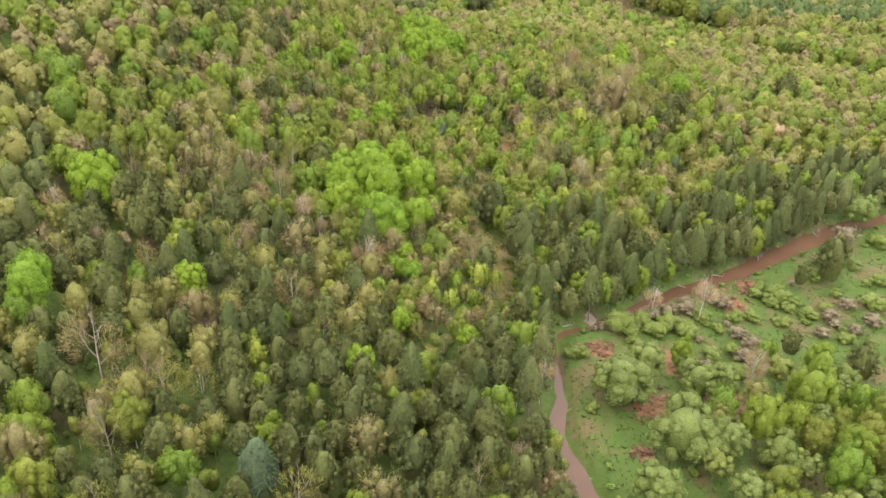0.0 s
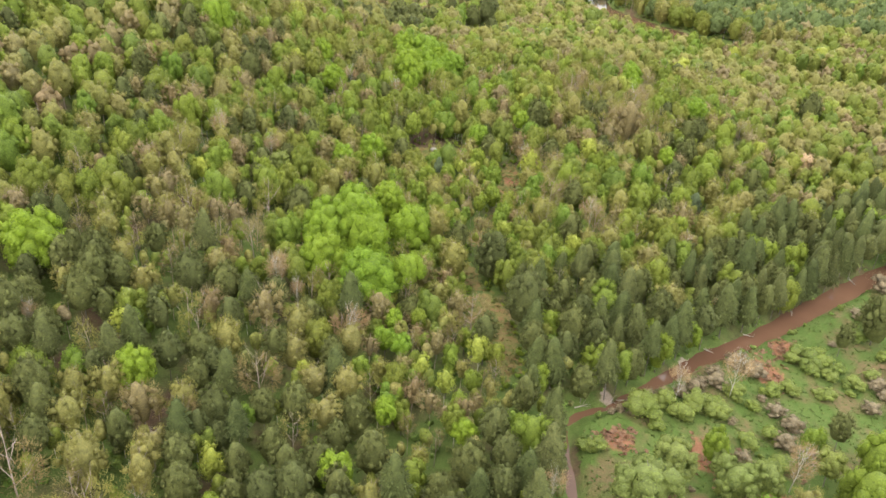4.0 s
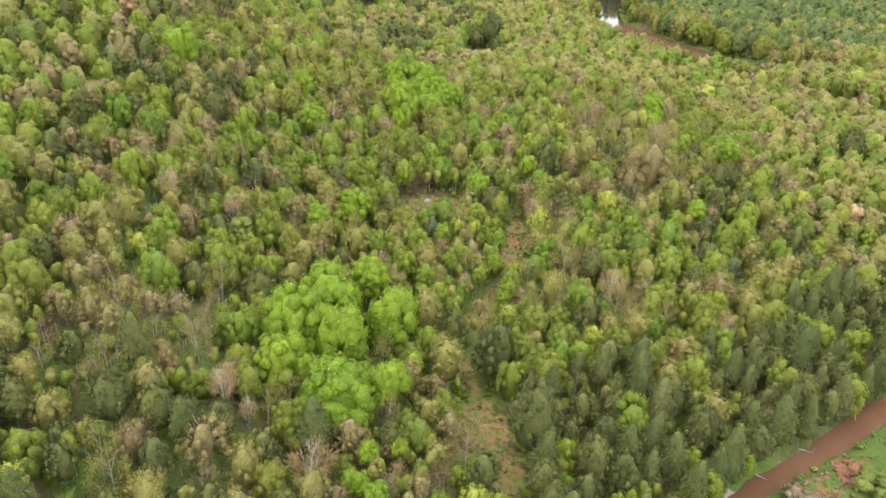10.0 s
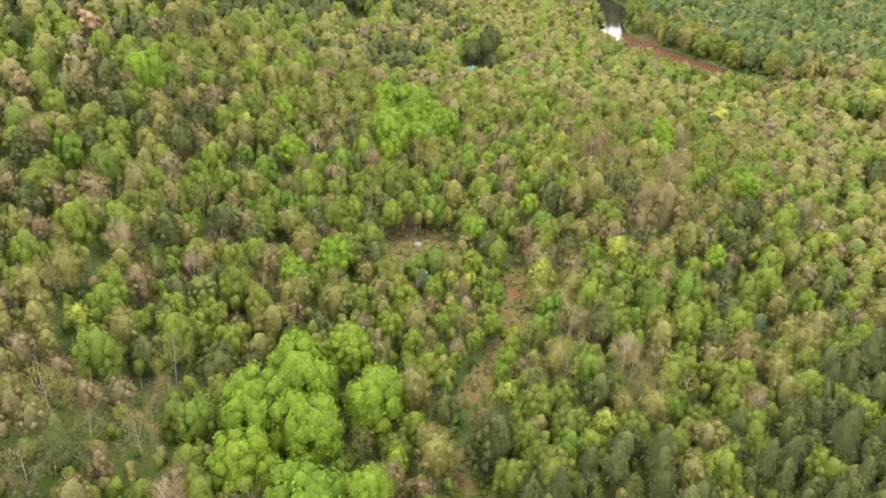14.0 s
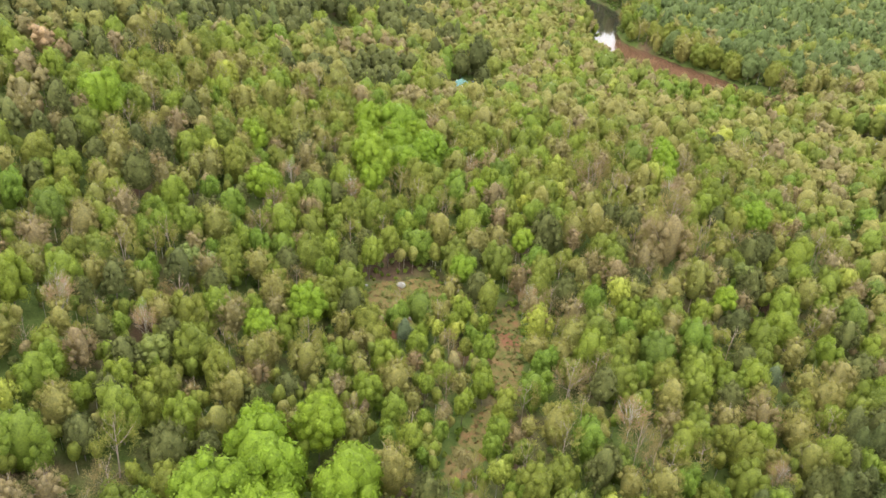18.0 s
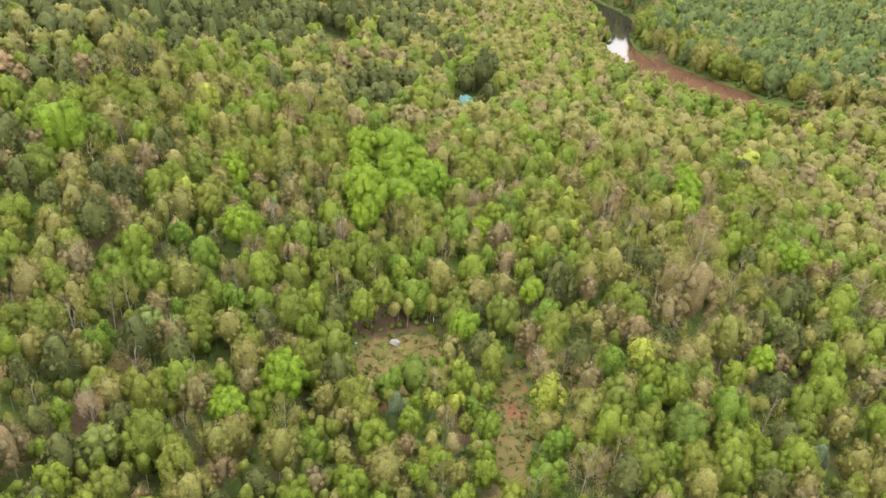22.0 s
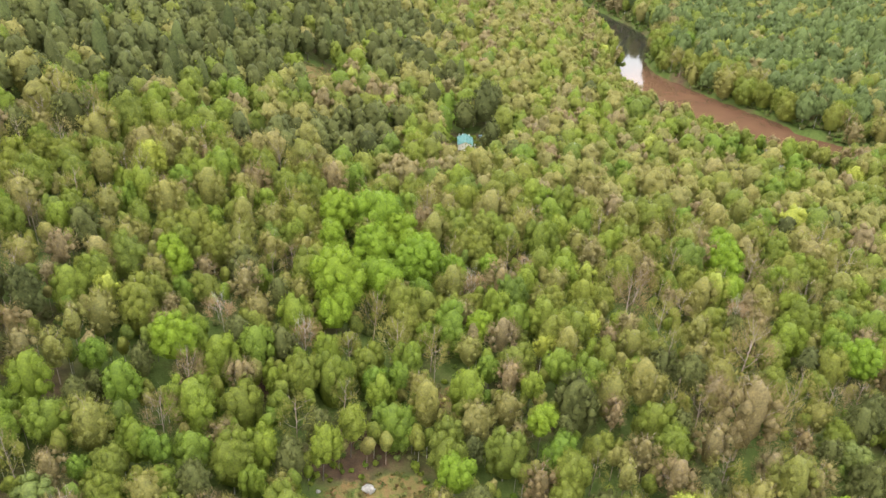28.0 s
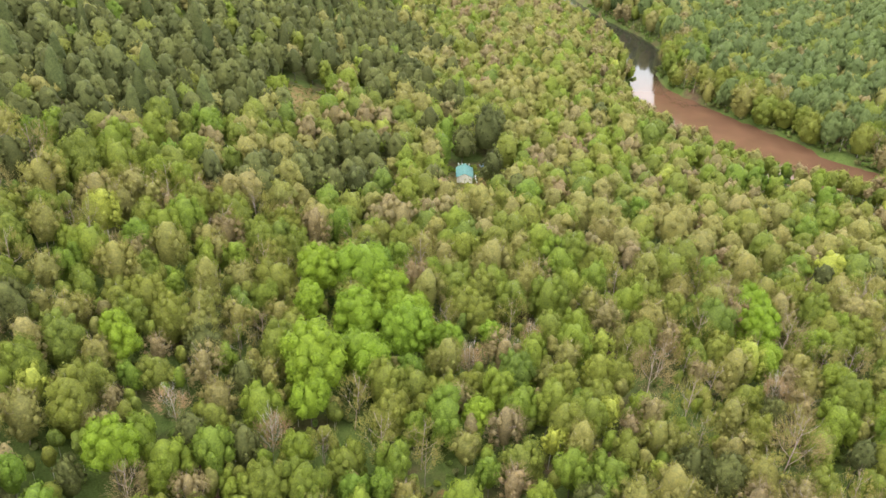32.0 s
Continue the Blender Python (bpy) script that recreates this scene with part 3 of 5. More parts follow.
# ---- trees: prototypes ----
rng = np.random.default_rng(7)
KINDS = {
    # sprays on a small and on a large crown, their size, knobs and their swell, core, share of twigs, narrowing at the foot, heads; limbs and forks; foot of the crown, height, crown height to width, bark
    "maple": dict(n=700, big=1500, size=0.046, lobes=28, swell=0.8, core=0.36, twiggy=0.0, fill=0.86, flare=0.0, heads=1, limbs=4, fine=0, foot=0.10, tall=13.0, deep=1.0, bark=BARK),
    "lime": dict(n=640, big=1100, size=0.046, lobes=22, swell=0.74, core=0.37, twiggy=0.05, fill=0.8, flare=0.08, heads=2, limbs=4, fine=0, foot=0.08, tall=12.7, deep=1.28, bark=BARK),
    "green": dict(n=640, big=1100, size=0.042, lobes=22, swell=0.66, core=0.42, twiggy=0.1, fill=0.84, flare=0.08, heads=1, limbs=4, fine=0, foot=0.08, tall=12.7, deep=1.25, bark=PALEBARK),
    "yellow": dict(n=640, big=1100, size=0.046, lobes=20, swell=0.74, core=0.34, twiggy=0.1, fill=0.72, flare=0.08, heads=3, limbs=5, fine=0, foot=0.08, tall=13.5, deep=1.2, bark=PALEBARK),
    "willow": dict(n=640, big=1300, size=0.044, lobes=26, swell=0.74, core=0.37, twiggy=0.1, fill=0.82, flare=0.0, heads=3, limbs=5, fine=0, foot=0.10, tall=9.8, deep=0.85, bark=BARK),
    "bud": dict(n=950, big=1400, size=0.03, lobes=18, swell=0.66, core=0.33, twiggy=0.4, fill=0.66, flare=0.2, heads=1, limbs=7, fine=1, foot=0.10, tall=13.0, deep=1.2, bark=PINKBARK),
    "pinkbud": dict(n=950, big=1400, size=0.026, lobes=18, swell=0.85, core=0.22, twiggy=0.55, fill=0.5, flare=0.25, heads=1, limbs=7, fine=1, foot=0.10, tall=13.0, deep=1.18, bark=PINKBARK),
    "bare": dict(n=1500, big=2000, size=0.012, lobes=14, swell=0.9, core=0.0, twiggy=0.96, fill=0.5, flare=0.4, heads=1, limbs=14, fine=2, foot=0.25, tall=13.0, deep=1.05, bark=PALEBARK),
    "pine": dict(n=760, big=1350, size=0.036, lobes=26, swell=0.70, core=0.38, twiggy=0.6, fill=0.74, narrow=0.30, flare=0.0, heads=1, limbs=0, fine=0, foot=0.05, tall=14.2, deep=1.25, bark=BARK),
    "spruce": dict(taper=0.36, tiers=8, foot=0.03, tall=18.5, deep=1.75, bark=BARK),
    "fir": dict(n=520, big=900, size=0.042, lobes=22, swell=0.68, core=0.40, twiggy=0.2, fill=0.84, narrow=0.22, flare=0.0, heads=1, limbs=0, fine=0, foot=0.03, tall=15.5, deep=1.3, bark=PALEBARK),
    "bluespruce": dict(taper=0.3, tiers=7, foot=0.03, tall=14.5, deep=1.3, bark=BARK),
}
PROTO, FARPROTO, YOUNG = {}, {}, {}
for kind, k in KINDS.items():
    PROTO[kind], FARPROTO[kind] = {"small": [], "large": []}, []
    for v in range(6):
        for size in ("small", "large"):
            large = size == "large"
            if "taper" in k:
                crown = conifer(rng, 900 if large else 520, k["taper"], 0.075 if large else 0.10, 14 if large else 11, 11 if large else 8, k["tiers"] + (2 if large else 0))
                bole, _ = stem(rng, 0, 0, 5, 0.017)
            else:
                # two in six of the budding trees show their limbs, with no dense core
                core = 0.0 if kind in ("bud", "pinkbud") and v > 3 else k["core"]
                crown = dome(rng, k["big"] if large else k["n"], k["lobes"] + (6 if large else 0), k["size"] * (0.75 if large else 1.0), core, k["swell"], k["twiggy"], k["flare"], heads=k["heads"] + (v + large) % 2, fill=k["fill"], knob=STUB if k["fill"] < 0.75 else None, narrow=k.get("narrow", 0.0))
                if k["fine"] == 2:
                    bole, _ = stem(rng, k["limbs"], 2, 5, 0.009, 0.50, 0.25, wide=0.6)
                else:
                    bole, _ = stem(rng, k["limbs"], k["fine"], 5, 0.013, 0.46 if k["fine"] else 0.34)
            PROTO[kind][size].append((crown, bole))
        if "taper" in k:
            far = conifer(rng, 64, k["taper"], 0.15, 8, 6, 5)
        else:
            far = dome(rng, 104, 10, 0.05, 0.30 if kind in ("pinkbud", "bare") else 0.38, 0.60, 0.4 * k["twiggy"], k["flare"], heads=1 + (v == 0), fill=0.80, knob=STUB, narrow=k.get("narrow", 0.0), loose=0.25)
        FARPROTO[kind].append((far, stem(rng, 0, 0, 3, 0.016)[0]))

for kind in ("green", "lime", "bud", "pinkbud"):
    YOUNG[kind] = [(dome(rng, 26, 2, 0.10, 0.36, 0.5, 0.2), stem(rng, 0, 0, 3, 0.016)[0]) for _ in range(5)]
MESH = {}


def tree_meshes(kind, size, v):
    if (kind, size, v) not in MESH:
        crown, bole = PROTO[kind][size][v]
        leaf = LEAF.get(kind) or LEAF["pinkbud"]
        MESH[kind, size, v] = (mesh_of(kind + "_crown", *crown, [leaf], flat=False), mesh_of(kind + "_trunk", *bole, [KINDS[kind]["bark"]]))
    return MESH[kind, size, v]


NAMES = {
    "maple": ("maple_tree", "maple with a dense bright yellow-green spring crown", "tree", "bright maples"),
    "lime": ("birch_tree", "birch tree with fresh lime-green spring leaves", "tree", "fresh-leaved trees"),
    "green": ("broadleaf_tree", "round-crowned broadleaf tree in soft mid-green leaf", "tree", "mid-green trees"),
    "yellow": ("flowering_tree", "tree with pale yellow catkins and fresh leaves", "tree", "yellow catkin trees"),
    "willow": ("willow_tree", "broad willow with pale grey-green spring leaves", "tree", "pale willows"),
    "bud": ("budding_tree", "half-bare tree with olive-tan opening buds", "tree", "olive budding trees"),
    "pinkbud": ("red_maple_tree", "half-bare red maple with pinkish-brown buds and twigs", "tree", "pinkish budding trees"),
    "bare": ("bare_tree", "leafless tree with pale grey spreading branches", "tree", "leafless trees"),
    "pine": ("pine_tree", "dark green full-crowned pine among the woods", "tree", "dark pines"),
    "spruce": ("spruce_tree", "dark green spruce with drooping tiers of boughs", "tree", "dark spruces"),
    "fir": ("fir_tree", "rounded fir beyond the river, haze tint in its needle colour", "tree", "blue-green firs"),
    "bluespruce": ("blue_spruce_tree", "blue-grey spruce standing out among green trees", "tree", "blue spruces"),
}
count = 0


def tree_height(kind, d, u):
    """Height of the tree and of its crown, for a crown d wide."""
    k = KINDS[kind]
    h = k["tall"] * (d / 7.5) ** 0.5 * (0.86 + 0.28 * u)
    return h, min(h * (1 - k["foot"]), d * k["deep"])


def tree_thing(kind, x, y, d, lift=1.0):
    """A tree with trunk and crown at a place of the plan, with a crown d wide."""
    global count
    count += 1
    name, label, category, group = NAMES[kind]
    u = (count * 0.618) % 1
    h, deep = tree_height(kind, d, u)
    h *= lift
    top = new(name)
    top.empty_display_size = 0.5
    top.location = (x, y, float(height(x, y)) - 0.05)
    top.rotation_euler = (radians(3 * math.sin(count * 1.7)), radians(3 * math.cos(count * 2.3)), count * 2.4)
    tagged(top, label, category, group)
    crown, bole = tree_meshes(kind, "large" if d > 8.5 else "small", count % 6)
    t = part("trunk", bole, top)
    t.scale = (d, d, h)
    c = part("crown", crown, top)
    c.scale, c.location = (d, d, deep), (0, 0, h - deep)
    return top


# ---- trees that stand out, each at its place: east, north, width of the crown ----
MAPLES_A = [(-32.1, 224.1, 12.2), (-25, 234.9, 15.1), (-16.3, 246.5, 9.1), (-9, 233.2, 12.9), (-31, 212.1, 11.6), (-20.7, 220.4, 13.4), (-18.1, 203.2, 14.2), (-7.9, 207.1, 8.2), (-2.9, 217.8, 4.7), (-18.9, 196.5, 7.2), (-27.1, 243.3, 7.4), (-9.7, 189.3, 4.4), (-11.1, 182.8, 5), (-6.2, 178.2, 4.5), (-93.6, 186.2, 12.2), (-90.2, 140.2, 10), (-60, 155.8, 7.5), (8.4, 152.4, 4.9), (-9, 154.5, 5), (-16, 137.8, 5.9), (-22.8, 398.3, 8.3), (-12.3, 403.3, 11.4), (-5.3, 398.3, 8.4), (-23.3, 386.7, 6.6), (-11.3, 385.9, 9.5), (0.2, 390.7, 8.9), (-0.3, 380.2, 9), (-8.8, 371.6, 9.8), (-17.3, 364.5, 10.6), (-16.8, 355.9, 6.2)]
MAPLES_B = [(9.9, 383.3, 6.2), (19.7, 385.8, 3.9), (88.6, 402.4, 8.3), (86.8, 389.6, 6.5), (-46.4, 333.3, 8.1), (-55.3, 359.1, 6.6), (29.6, 328, 5.9), (-94.7, 344.9, 9.8), (89.2, 411.5, 9.2), (-33.8, 275.8, 6.5), (-25.9, 289.2, 8.6), (87, 315, 6), (12.5, 314.1, 6.5), (16.4, 358.9, 5.4), (108.8, 360.9, 7.3)]
LIMES = [(5, 246.8, 3.3), (-40.7, 210.3, 7), (-36.2, 126.3, 6), (-30.8, 112.9, 8.3), (-44.1, 99.6, 7.1), (-67.2, 92.3, 8.6), (93.9, 149.6, 13.2), (99.7, 160.1, 10.2), (97.7, 132.7, 10.3), (75.1, 133, 9.5), (90.5, 122.6, 9.7), (107.2, 150.4, 8.4), (88.3, 164.3, 5.3), (-2.5, 258.3, 6.2), (-17.3, 272.8, 7.5), (-55, 248.2, 6.5), (-40, 321.2, 11), (-65.7, 313.5, 8.1), (31.7, 362.6, 9.1), (-38.6, 284.8, 6.1), (-51.6, 300.5, 4.4), (57.5, 305.3, 7.3), (35.8, 396.4, 5.5), (-35.4, 363.2, 5.8), (-74.8, 383.6, 6.2), (145, 509.2, 8.6)]
YELLOWS = [(31.2, 292.7, 9.1), (-39.9, 137, 6.1), (43.8, 361.1, 6), (168.7, 494.8, 8.7), (54.6, 308.8, 7.7), (-66.3, 168.6, 6.9)]
WILLOWS = [(45.4, 142.7, 15.8), (55.7, 126.9, 15.9), (46.5, 111.1, 11.2), (79.4, 128.5, 10.6), (52.6, 151.2, 9.6), (62.1, 120.9, 8.3), (156.9, 260.3, 12.6), (98.6, 332.8, 8.1), (-53.3, 260.2, 9.3), (-56.1, 293.5, 7.6), (116.7, 368.4, 6.3)]
BUDS = [(-75.2, 137.8, 7.5), (-67.2, 140.8, 7.4), (-50.8, 137.9, 7.6), (-16.8, 162, 7.9), (-45.1, 170.9, 8.8), (-54.4, 121.2, 12.1), (-59, 104.4, 8.9), (-41.8, 112.8, 6.1), (77.1, 143, 6.7), (-75.3, 190.9, 6.7), (-61.8, 182.4, 5.4), (33.7, 251.5, 7.8), (35.1, 216.4, 6.6), (-35.2, 243.4, 8.9), (-70.3, 293.1, 7), (14.8, 350.3, 7.1), (-10.4, 269.3, 6.3), (-2, 349, 10.6), (-11.5, 331.6, 8.2), (-40.6, 299.1, 7.7), (-61.5, 278.2, 6.6), (79.4, 319.7, 10.8), (-25.8, 390.2, 6.7), (25.4, 396.1, 9.7), (-12.3, 345.9, 5.9), (-30.5, 361.8, 5.7), (-43.4, 370.7, 9.5), (36.3, 379.5, 7.7), (58.2, 357.4, 6.3)]
PINKBUDS = [(-69.2, 124.5, 13), (-48.4, 147.5, 6.3), (-97.5, 163.3, 6.1), (-11.3, 113.1, 9), (1.3, 182, 6.9), (-54.5, 205.5, 7.6), (-76.5, 202.5, 5.9), (-50.8, 219.7, 5.9), (73.5, 334.1, 16.6), (-32, 259.6, 6.7), (-43.3, 251.3, 5.1), (-44.1, 238.9, 3.3), (-30.7, 299.9, 7.2), (79.8, 355.6, 11.9), (55.6, 318.1, 10), (-74.5, 325.8, 7.3), (52.4, 363.3, 7.1), (67.8, 381.3, 5.8)]
BARES = [(-20.2, 185, 9.5), (25.8, 139.4, 5.4), (19.7, 115.2, 4.5), (59.7, 177.1, 5.3), (76.6, 185.9, 8.1), (-50.2, 161.2, 3.7), (80.7, 217.4, 3.6), (80.6, 155, 8.2), (-40.2, 198.9, 6.9), (-34.7, 195.7, 5), (-22.6, 346.5, 8.2), (-71.7, 262.4, 7.2), (15, 376.3, 7), (-41, 348, 7.3), (80.2, 250.5, 6.2), (29.6, 307.6, 5.9), (29, 386, 5.5), (84.9, 377.2, 6.4)]
PINES = [(-40.1, 120.8, 9.8), (13.1, 185.4, 7.9), (97.6, 170.5, 6.4), (116.4, 167.5, 9.1), (128.9, 218.9, 12.1), (116, 211.6, 6.1), (-35.4, 109, 6.5), (-25, 138.2, 7.7), (-28.2, 122.1, 6.4), (-55.3, 284.9, 8.3), (37.8, 334.7, 12), (6.8, 233.6, 6.3), (88.9, 307.6, 7.7), (34.6, 328.9, 6.6), (96, 358.5, 6.3), (106.6, 344.4, 9.2), (97, 324, 11.5), (-75.9, 316.9, 9.8), (86.4, 293.5, 8.2), (21, 521.7, 14.4), (-103.1, 335.5, 9.4), (40.7, 310.5, 8.7), (-57.9, 315.1, 5.2), (11.2, 512.4, 10.7), (21.7, 498, 10.2), (-13.2, 416.5, 6.8), (15.8, 226.476, 14), (24.3, 202.028, 13.5)]
BLUESPRUCES = [(-31.5, 101.7, 9.2), (92.4, 289.2, 6.2)]
LIMES_C = [(-41.3, 219.6, 8.4), (-105.5, 192.9, 6.5), (-112.6, 220.1, 8.0), (-36.6, 150.7, 4.4), (-29.7, 160.7, 3.4), (45.8, 180.5, 6.2), (66.7, 222.1, 4.3), (106.2, 231.4, 8.4), (76.1, 235.0, 5.8), (-17.0, 257.9, 7.6), (4.1, 267.1, 4.5), (-60.8, 263.8, 4.5), (-60.3, 242.4, 5.8), (-13.7, 317.6, 7.2), (-60.3, 307.8, 9.1), (-96.5, 292.4, 7.7), (105.1, 317.9, 8.7), (56.5, 280.1, 6.5)]
LIMES_D = [(62.1, 300.6, 6.5), (79.2, 311.2, 6.5), (29.8, 271.0, 8.9), (-111.6, 351.5, 8.6), (-70.2, 463.6, 12.5), (-51.8, 319.1, 7.7), (-51.8, 381.2, 5.5), (-64.1, 392.8, 8.2), (-5.8, 459.1, 11.5), (-59.8, 516.8, 9.6), (-50.5, 353.2, 5.2), (-3.3, 333.5, 6.7), (-17.6, 345.5, 6.7), (28.0, 339.3, 5.6), (-59.1, 325.2, 6.3), (-26.9, 334.1, 5.8), (112.1, 410.3, 6.8), (19.3, 344.7, 5.8), (4.8, 411.0, 6.7)]
BUDS_C = [(-72.3, 163.0, 7.2), (-31.3, 173.4, 7.7), (-20.6, 152.9, 7.6), (46.5, 242.9, 6.6), (72.9, 349.7, 11.1), (25.3, 246.2, 6.7), (64.2, 254.0, 7.3), (53.2, 340.5, 9.8), (45.5, 403.6, 7.7), (70.3, 413.1, 7.8), (-36.7, 376.9, 7.3), (51.5, 385.0, 7.1), (7.0, 345.5, 5.6)]
YELLOWS_C = [(-28.0, 166.5, 4.3), (-1.8, 173.2, 5.6), (11.8, 178.5, 6.1), (4.0, 167.3, 4.9), (130.7, 335.6, 8.2), (-69.2, 235.4, 6.1), (31.6, 353.2, 5.8), (51.2, 347.7, 4.3), (-62.8, 341.2, 6.4)]
PINKBUDS_C = [(-3.4, 165.1, 7.0), (-3.4, 153.2, 4.4), (2.5, 149.9, 4.3), (-57.3, 221.2, 8.0), (-76.5, 210.5, 7.0), (50.9, 324.9, 8.8), (-61.2, 216.4, 7.0), (-40.8, 268.5, 6.3), (97.1, 265.6, 6.8), (88.4, 382.3, 6.3), (-51.2, 344.6, 5.4)]
BARES_C = [(-99.6, 172.8, 5.9), (-86.0, 166.1, 4.7)]
PINES_C = [(-88.3, 171.1, 8.3), (-78.1, 173.3, 9.0), (-56.4, 163.5, 7.6), (-57.8, 141.0, 7.8), (-28.6, 130.4, 7.4), (-51.4, 190.5, 8.9), (44.6, 269.6, 7.3), (-41.6, 233.7, 9.3), (-35.1, 237.5, 7.8), (-30.3, 356.8, 5.9), (65.2, 348.7, 8.4), (-56.7, 319.8, 5.2)]
BLUESPRUCES_C = [(-1.3, 285.8, 4.6)]
PINES_E = [(-71.2, 200.1, 7.1), (-78.4, 180.2, 8.4), (-46.5, 178.4, 7.4), (-22.4, 174.6, 7.3), (-60.7, 173.3, 6.2), (-38.8, 191.8, 7.2), (178.9, 401.6, 12.0), (-104.3, 372.8, 9.3), (-95.6, 323.0, 8.0), (-47.6, 285.5, 6.8), (-29.4, 252.2, 7.1), (-25.2, 259.7, 6.3), (-65.4, 273.5, 7.2), (108.4, 330.3, 7.7), (-61.5, 258.3, 4.9), (60.0, 332.9, 6.8), (-51.6, 328.3, 6.0)]
PINKBUDS_E = [(-63.7, 199.1, 8.1), (-87.6, 195.7, 6.6), (-65.6, 208.0, 6.9), (-87.5, 256.0, 6.5), (-107.9, 327.9, 10.3), (-31.8, 330.5, 6.9), (108.6, 392.0, 9.6), (185.0, 492.5, 12.3), (-69.6, 320.2, 7.5), (-74.4, 341.3, 6.0)]
BUDS_E = [(-80.0, 226.6, 7.2), (-101.4, 236.7, 7.6), (-91.4, 203.6, 6.4), (-68.0, 286.4, 8.1), (53.6, 243.2, 8.4), (74.6, 270.1, 8.0), (-54.6, 271.1, 6.3), (-12.8, 281.5, 5.9), (6.0, 294.2, 6.3), (-4.3, 303.1, 5.7), (83.4, 476.1, 10.1), (53.8, 444.3, 9.2), (93.6, 342.2, 7.2), (45.4, 317.2, 6.1), (39.9, 320.1, 6.2), (-30.5, 401.0, 7.8), (104.3, 439.8, 8.8), (19.6, 451.7, 7.9)]
LIMES_E = [(-68.7, 250.4, 8.3), (-111.3, 271.7, 8.7), (-91.2, 234.9, 7.6), (116.4, 339.9, 10.0), (69.2, 278.7, 9.3), (53.1, 269.4, 8.0), (101.5, 307.1, 10.3), (-123.3, 284.2, 7.8), (-9.1, 323.9, 7.4), (14.0, 335.5, 8.4), (21.7, 262.7, 7.4), (106.0, 365.8, 8.0), (143.8, 406.5, 9.3), (137.9, 364.8, 8.4), (-64.7, 302.3, 6.2), (-36.6, 310.3, 7.8), (-42.3, 309.1, 5.9), (-24.6, 308.6, 5.9), (-49.8, 395.5, 7.2), (-78.6, 356.5, 6.4), (70.4, 468.3, 8.8), (86.6, 447.4, 8.6)]
YELLOWS_E = [(41.2, 233.8, 6.6)]
WILLOWS_E = [(-44.1, 246.6, 4.7)]
STANDING = [("maple", MAPLES_A), ("maple", MAPLES_B), ("lime", LIMES), ("yellow", YELLOWS), ("willow", WILLOWS), ("bud", BUDS), ("pinkbud", PINKBUDS), ("bare", BARES), ("pine", PINES), ("bluespruce", BLUESPRUCES), ("lime", LIMES_C), ("lime", LIMES_D), ("bud", BUDS_C), ("yellow", YELLOWS_C), ("pinkbud", PINKBUDS_C), ("bare", BARES_C), ("pine", PINES_C), ("bluespruce", BLUESPRUCES_C), ("pine", PINES_E), ("pinkbud", PINKBUDS_E), ("bud", BUDS_E), ("lime", LIMES_E), ("yellow", YELLOWS_E), ("willow", WILLOWS_E)]
PLACED = []
for kind, rows in STANDING:
    for x, y, d in rows:
        grown = d * (1.0 if kind != "maple" else 1.24 if y < 340 else 1.42)
        tree_thing(kind, x, y, grown, 1.07)
        PLACED.append((x, y, grown * 1.06))
PLACED = np.array(PLACED)

# ---- the woods between them ----
ZONES = [
    # kinds and their shares
    ("stream_pines", dict(spruce=0.56, pine=0.36, lime=0.06, bud=0.02)),
    ("south_mix", dict(pine=0.50, spruce=0.10, bud=0.18, green=0.07, lime=0.07, pinkbud=0.08)),
    ("south_pines", dict(pine=0.70, spruce=0.12, bud=0.08, lime=0.05, pinkbud=0.03, green=0.02)),
    ("trail_scrub", dict(lime=0.30, yellow=0.12, pinkbud=0.22, bud=0.26, green=0.10)),
    ("east_fresh", dict(green=0.28, lime=0.19, bud=0.32, pinkbud=0.15, pine=0.05, bare=0.01)),
    ("east_tan", dict(pinkbud=0.28, bud=0.44, green=0.18, pine=0.10)),
    ("west_slope", dict(green=0.28, lime=0.18, bud=0.28, pinkbud=0.14, pine=0.10, bare=0.01)),
    ("north_shelf", dict(green=0.30, lime=0.20, bud=0.33, pinkbud=0.12, yellow=0.02, pine=0.03)),
    ("river_wood", dict(bud=0.36, green=0.34, pinkbud=0.12, lime=0.16, yellow=0.01, pine=0.01)),
    ("pine_stand", dict(pine=0.86, spruce=0.10, bud=0.04)),
    ("north_pines", dict(pine=0.76, spruce=0.12, green=0.05, bud=0.06, lime=0.01)),
    # half of the far bank is fir, whose colour carries the haze
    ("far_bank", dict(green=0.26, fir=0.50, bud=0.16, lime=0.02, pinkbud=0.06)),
    ("meadow_trees", dict(lime=0.24, willow=0.42, green=0.28, bud=0.06)),
]
ZI = {n: i for i, (n, _) in enumerate(ZONES)}


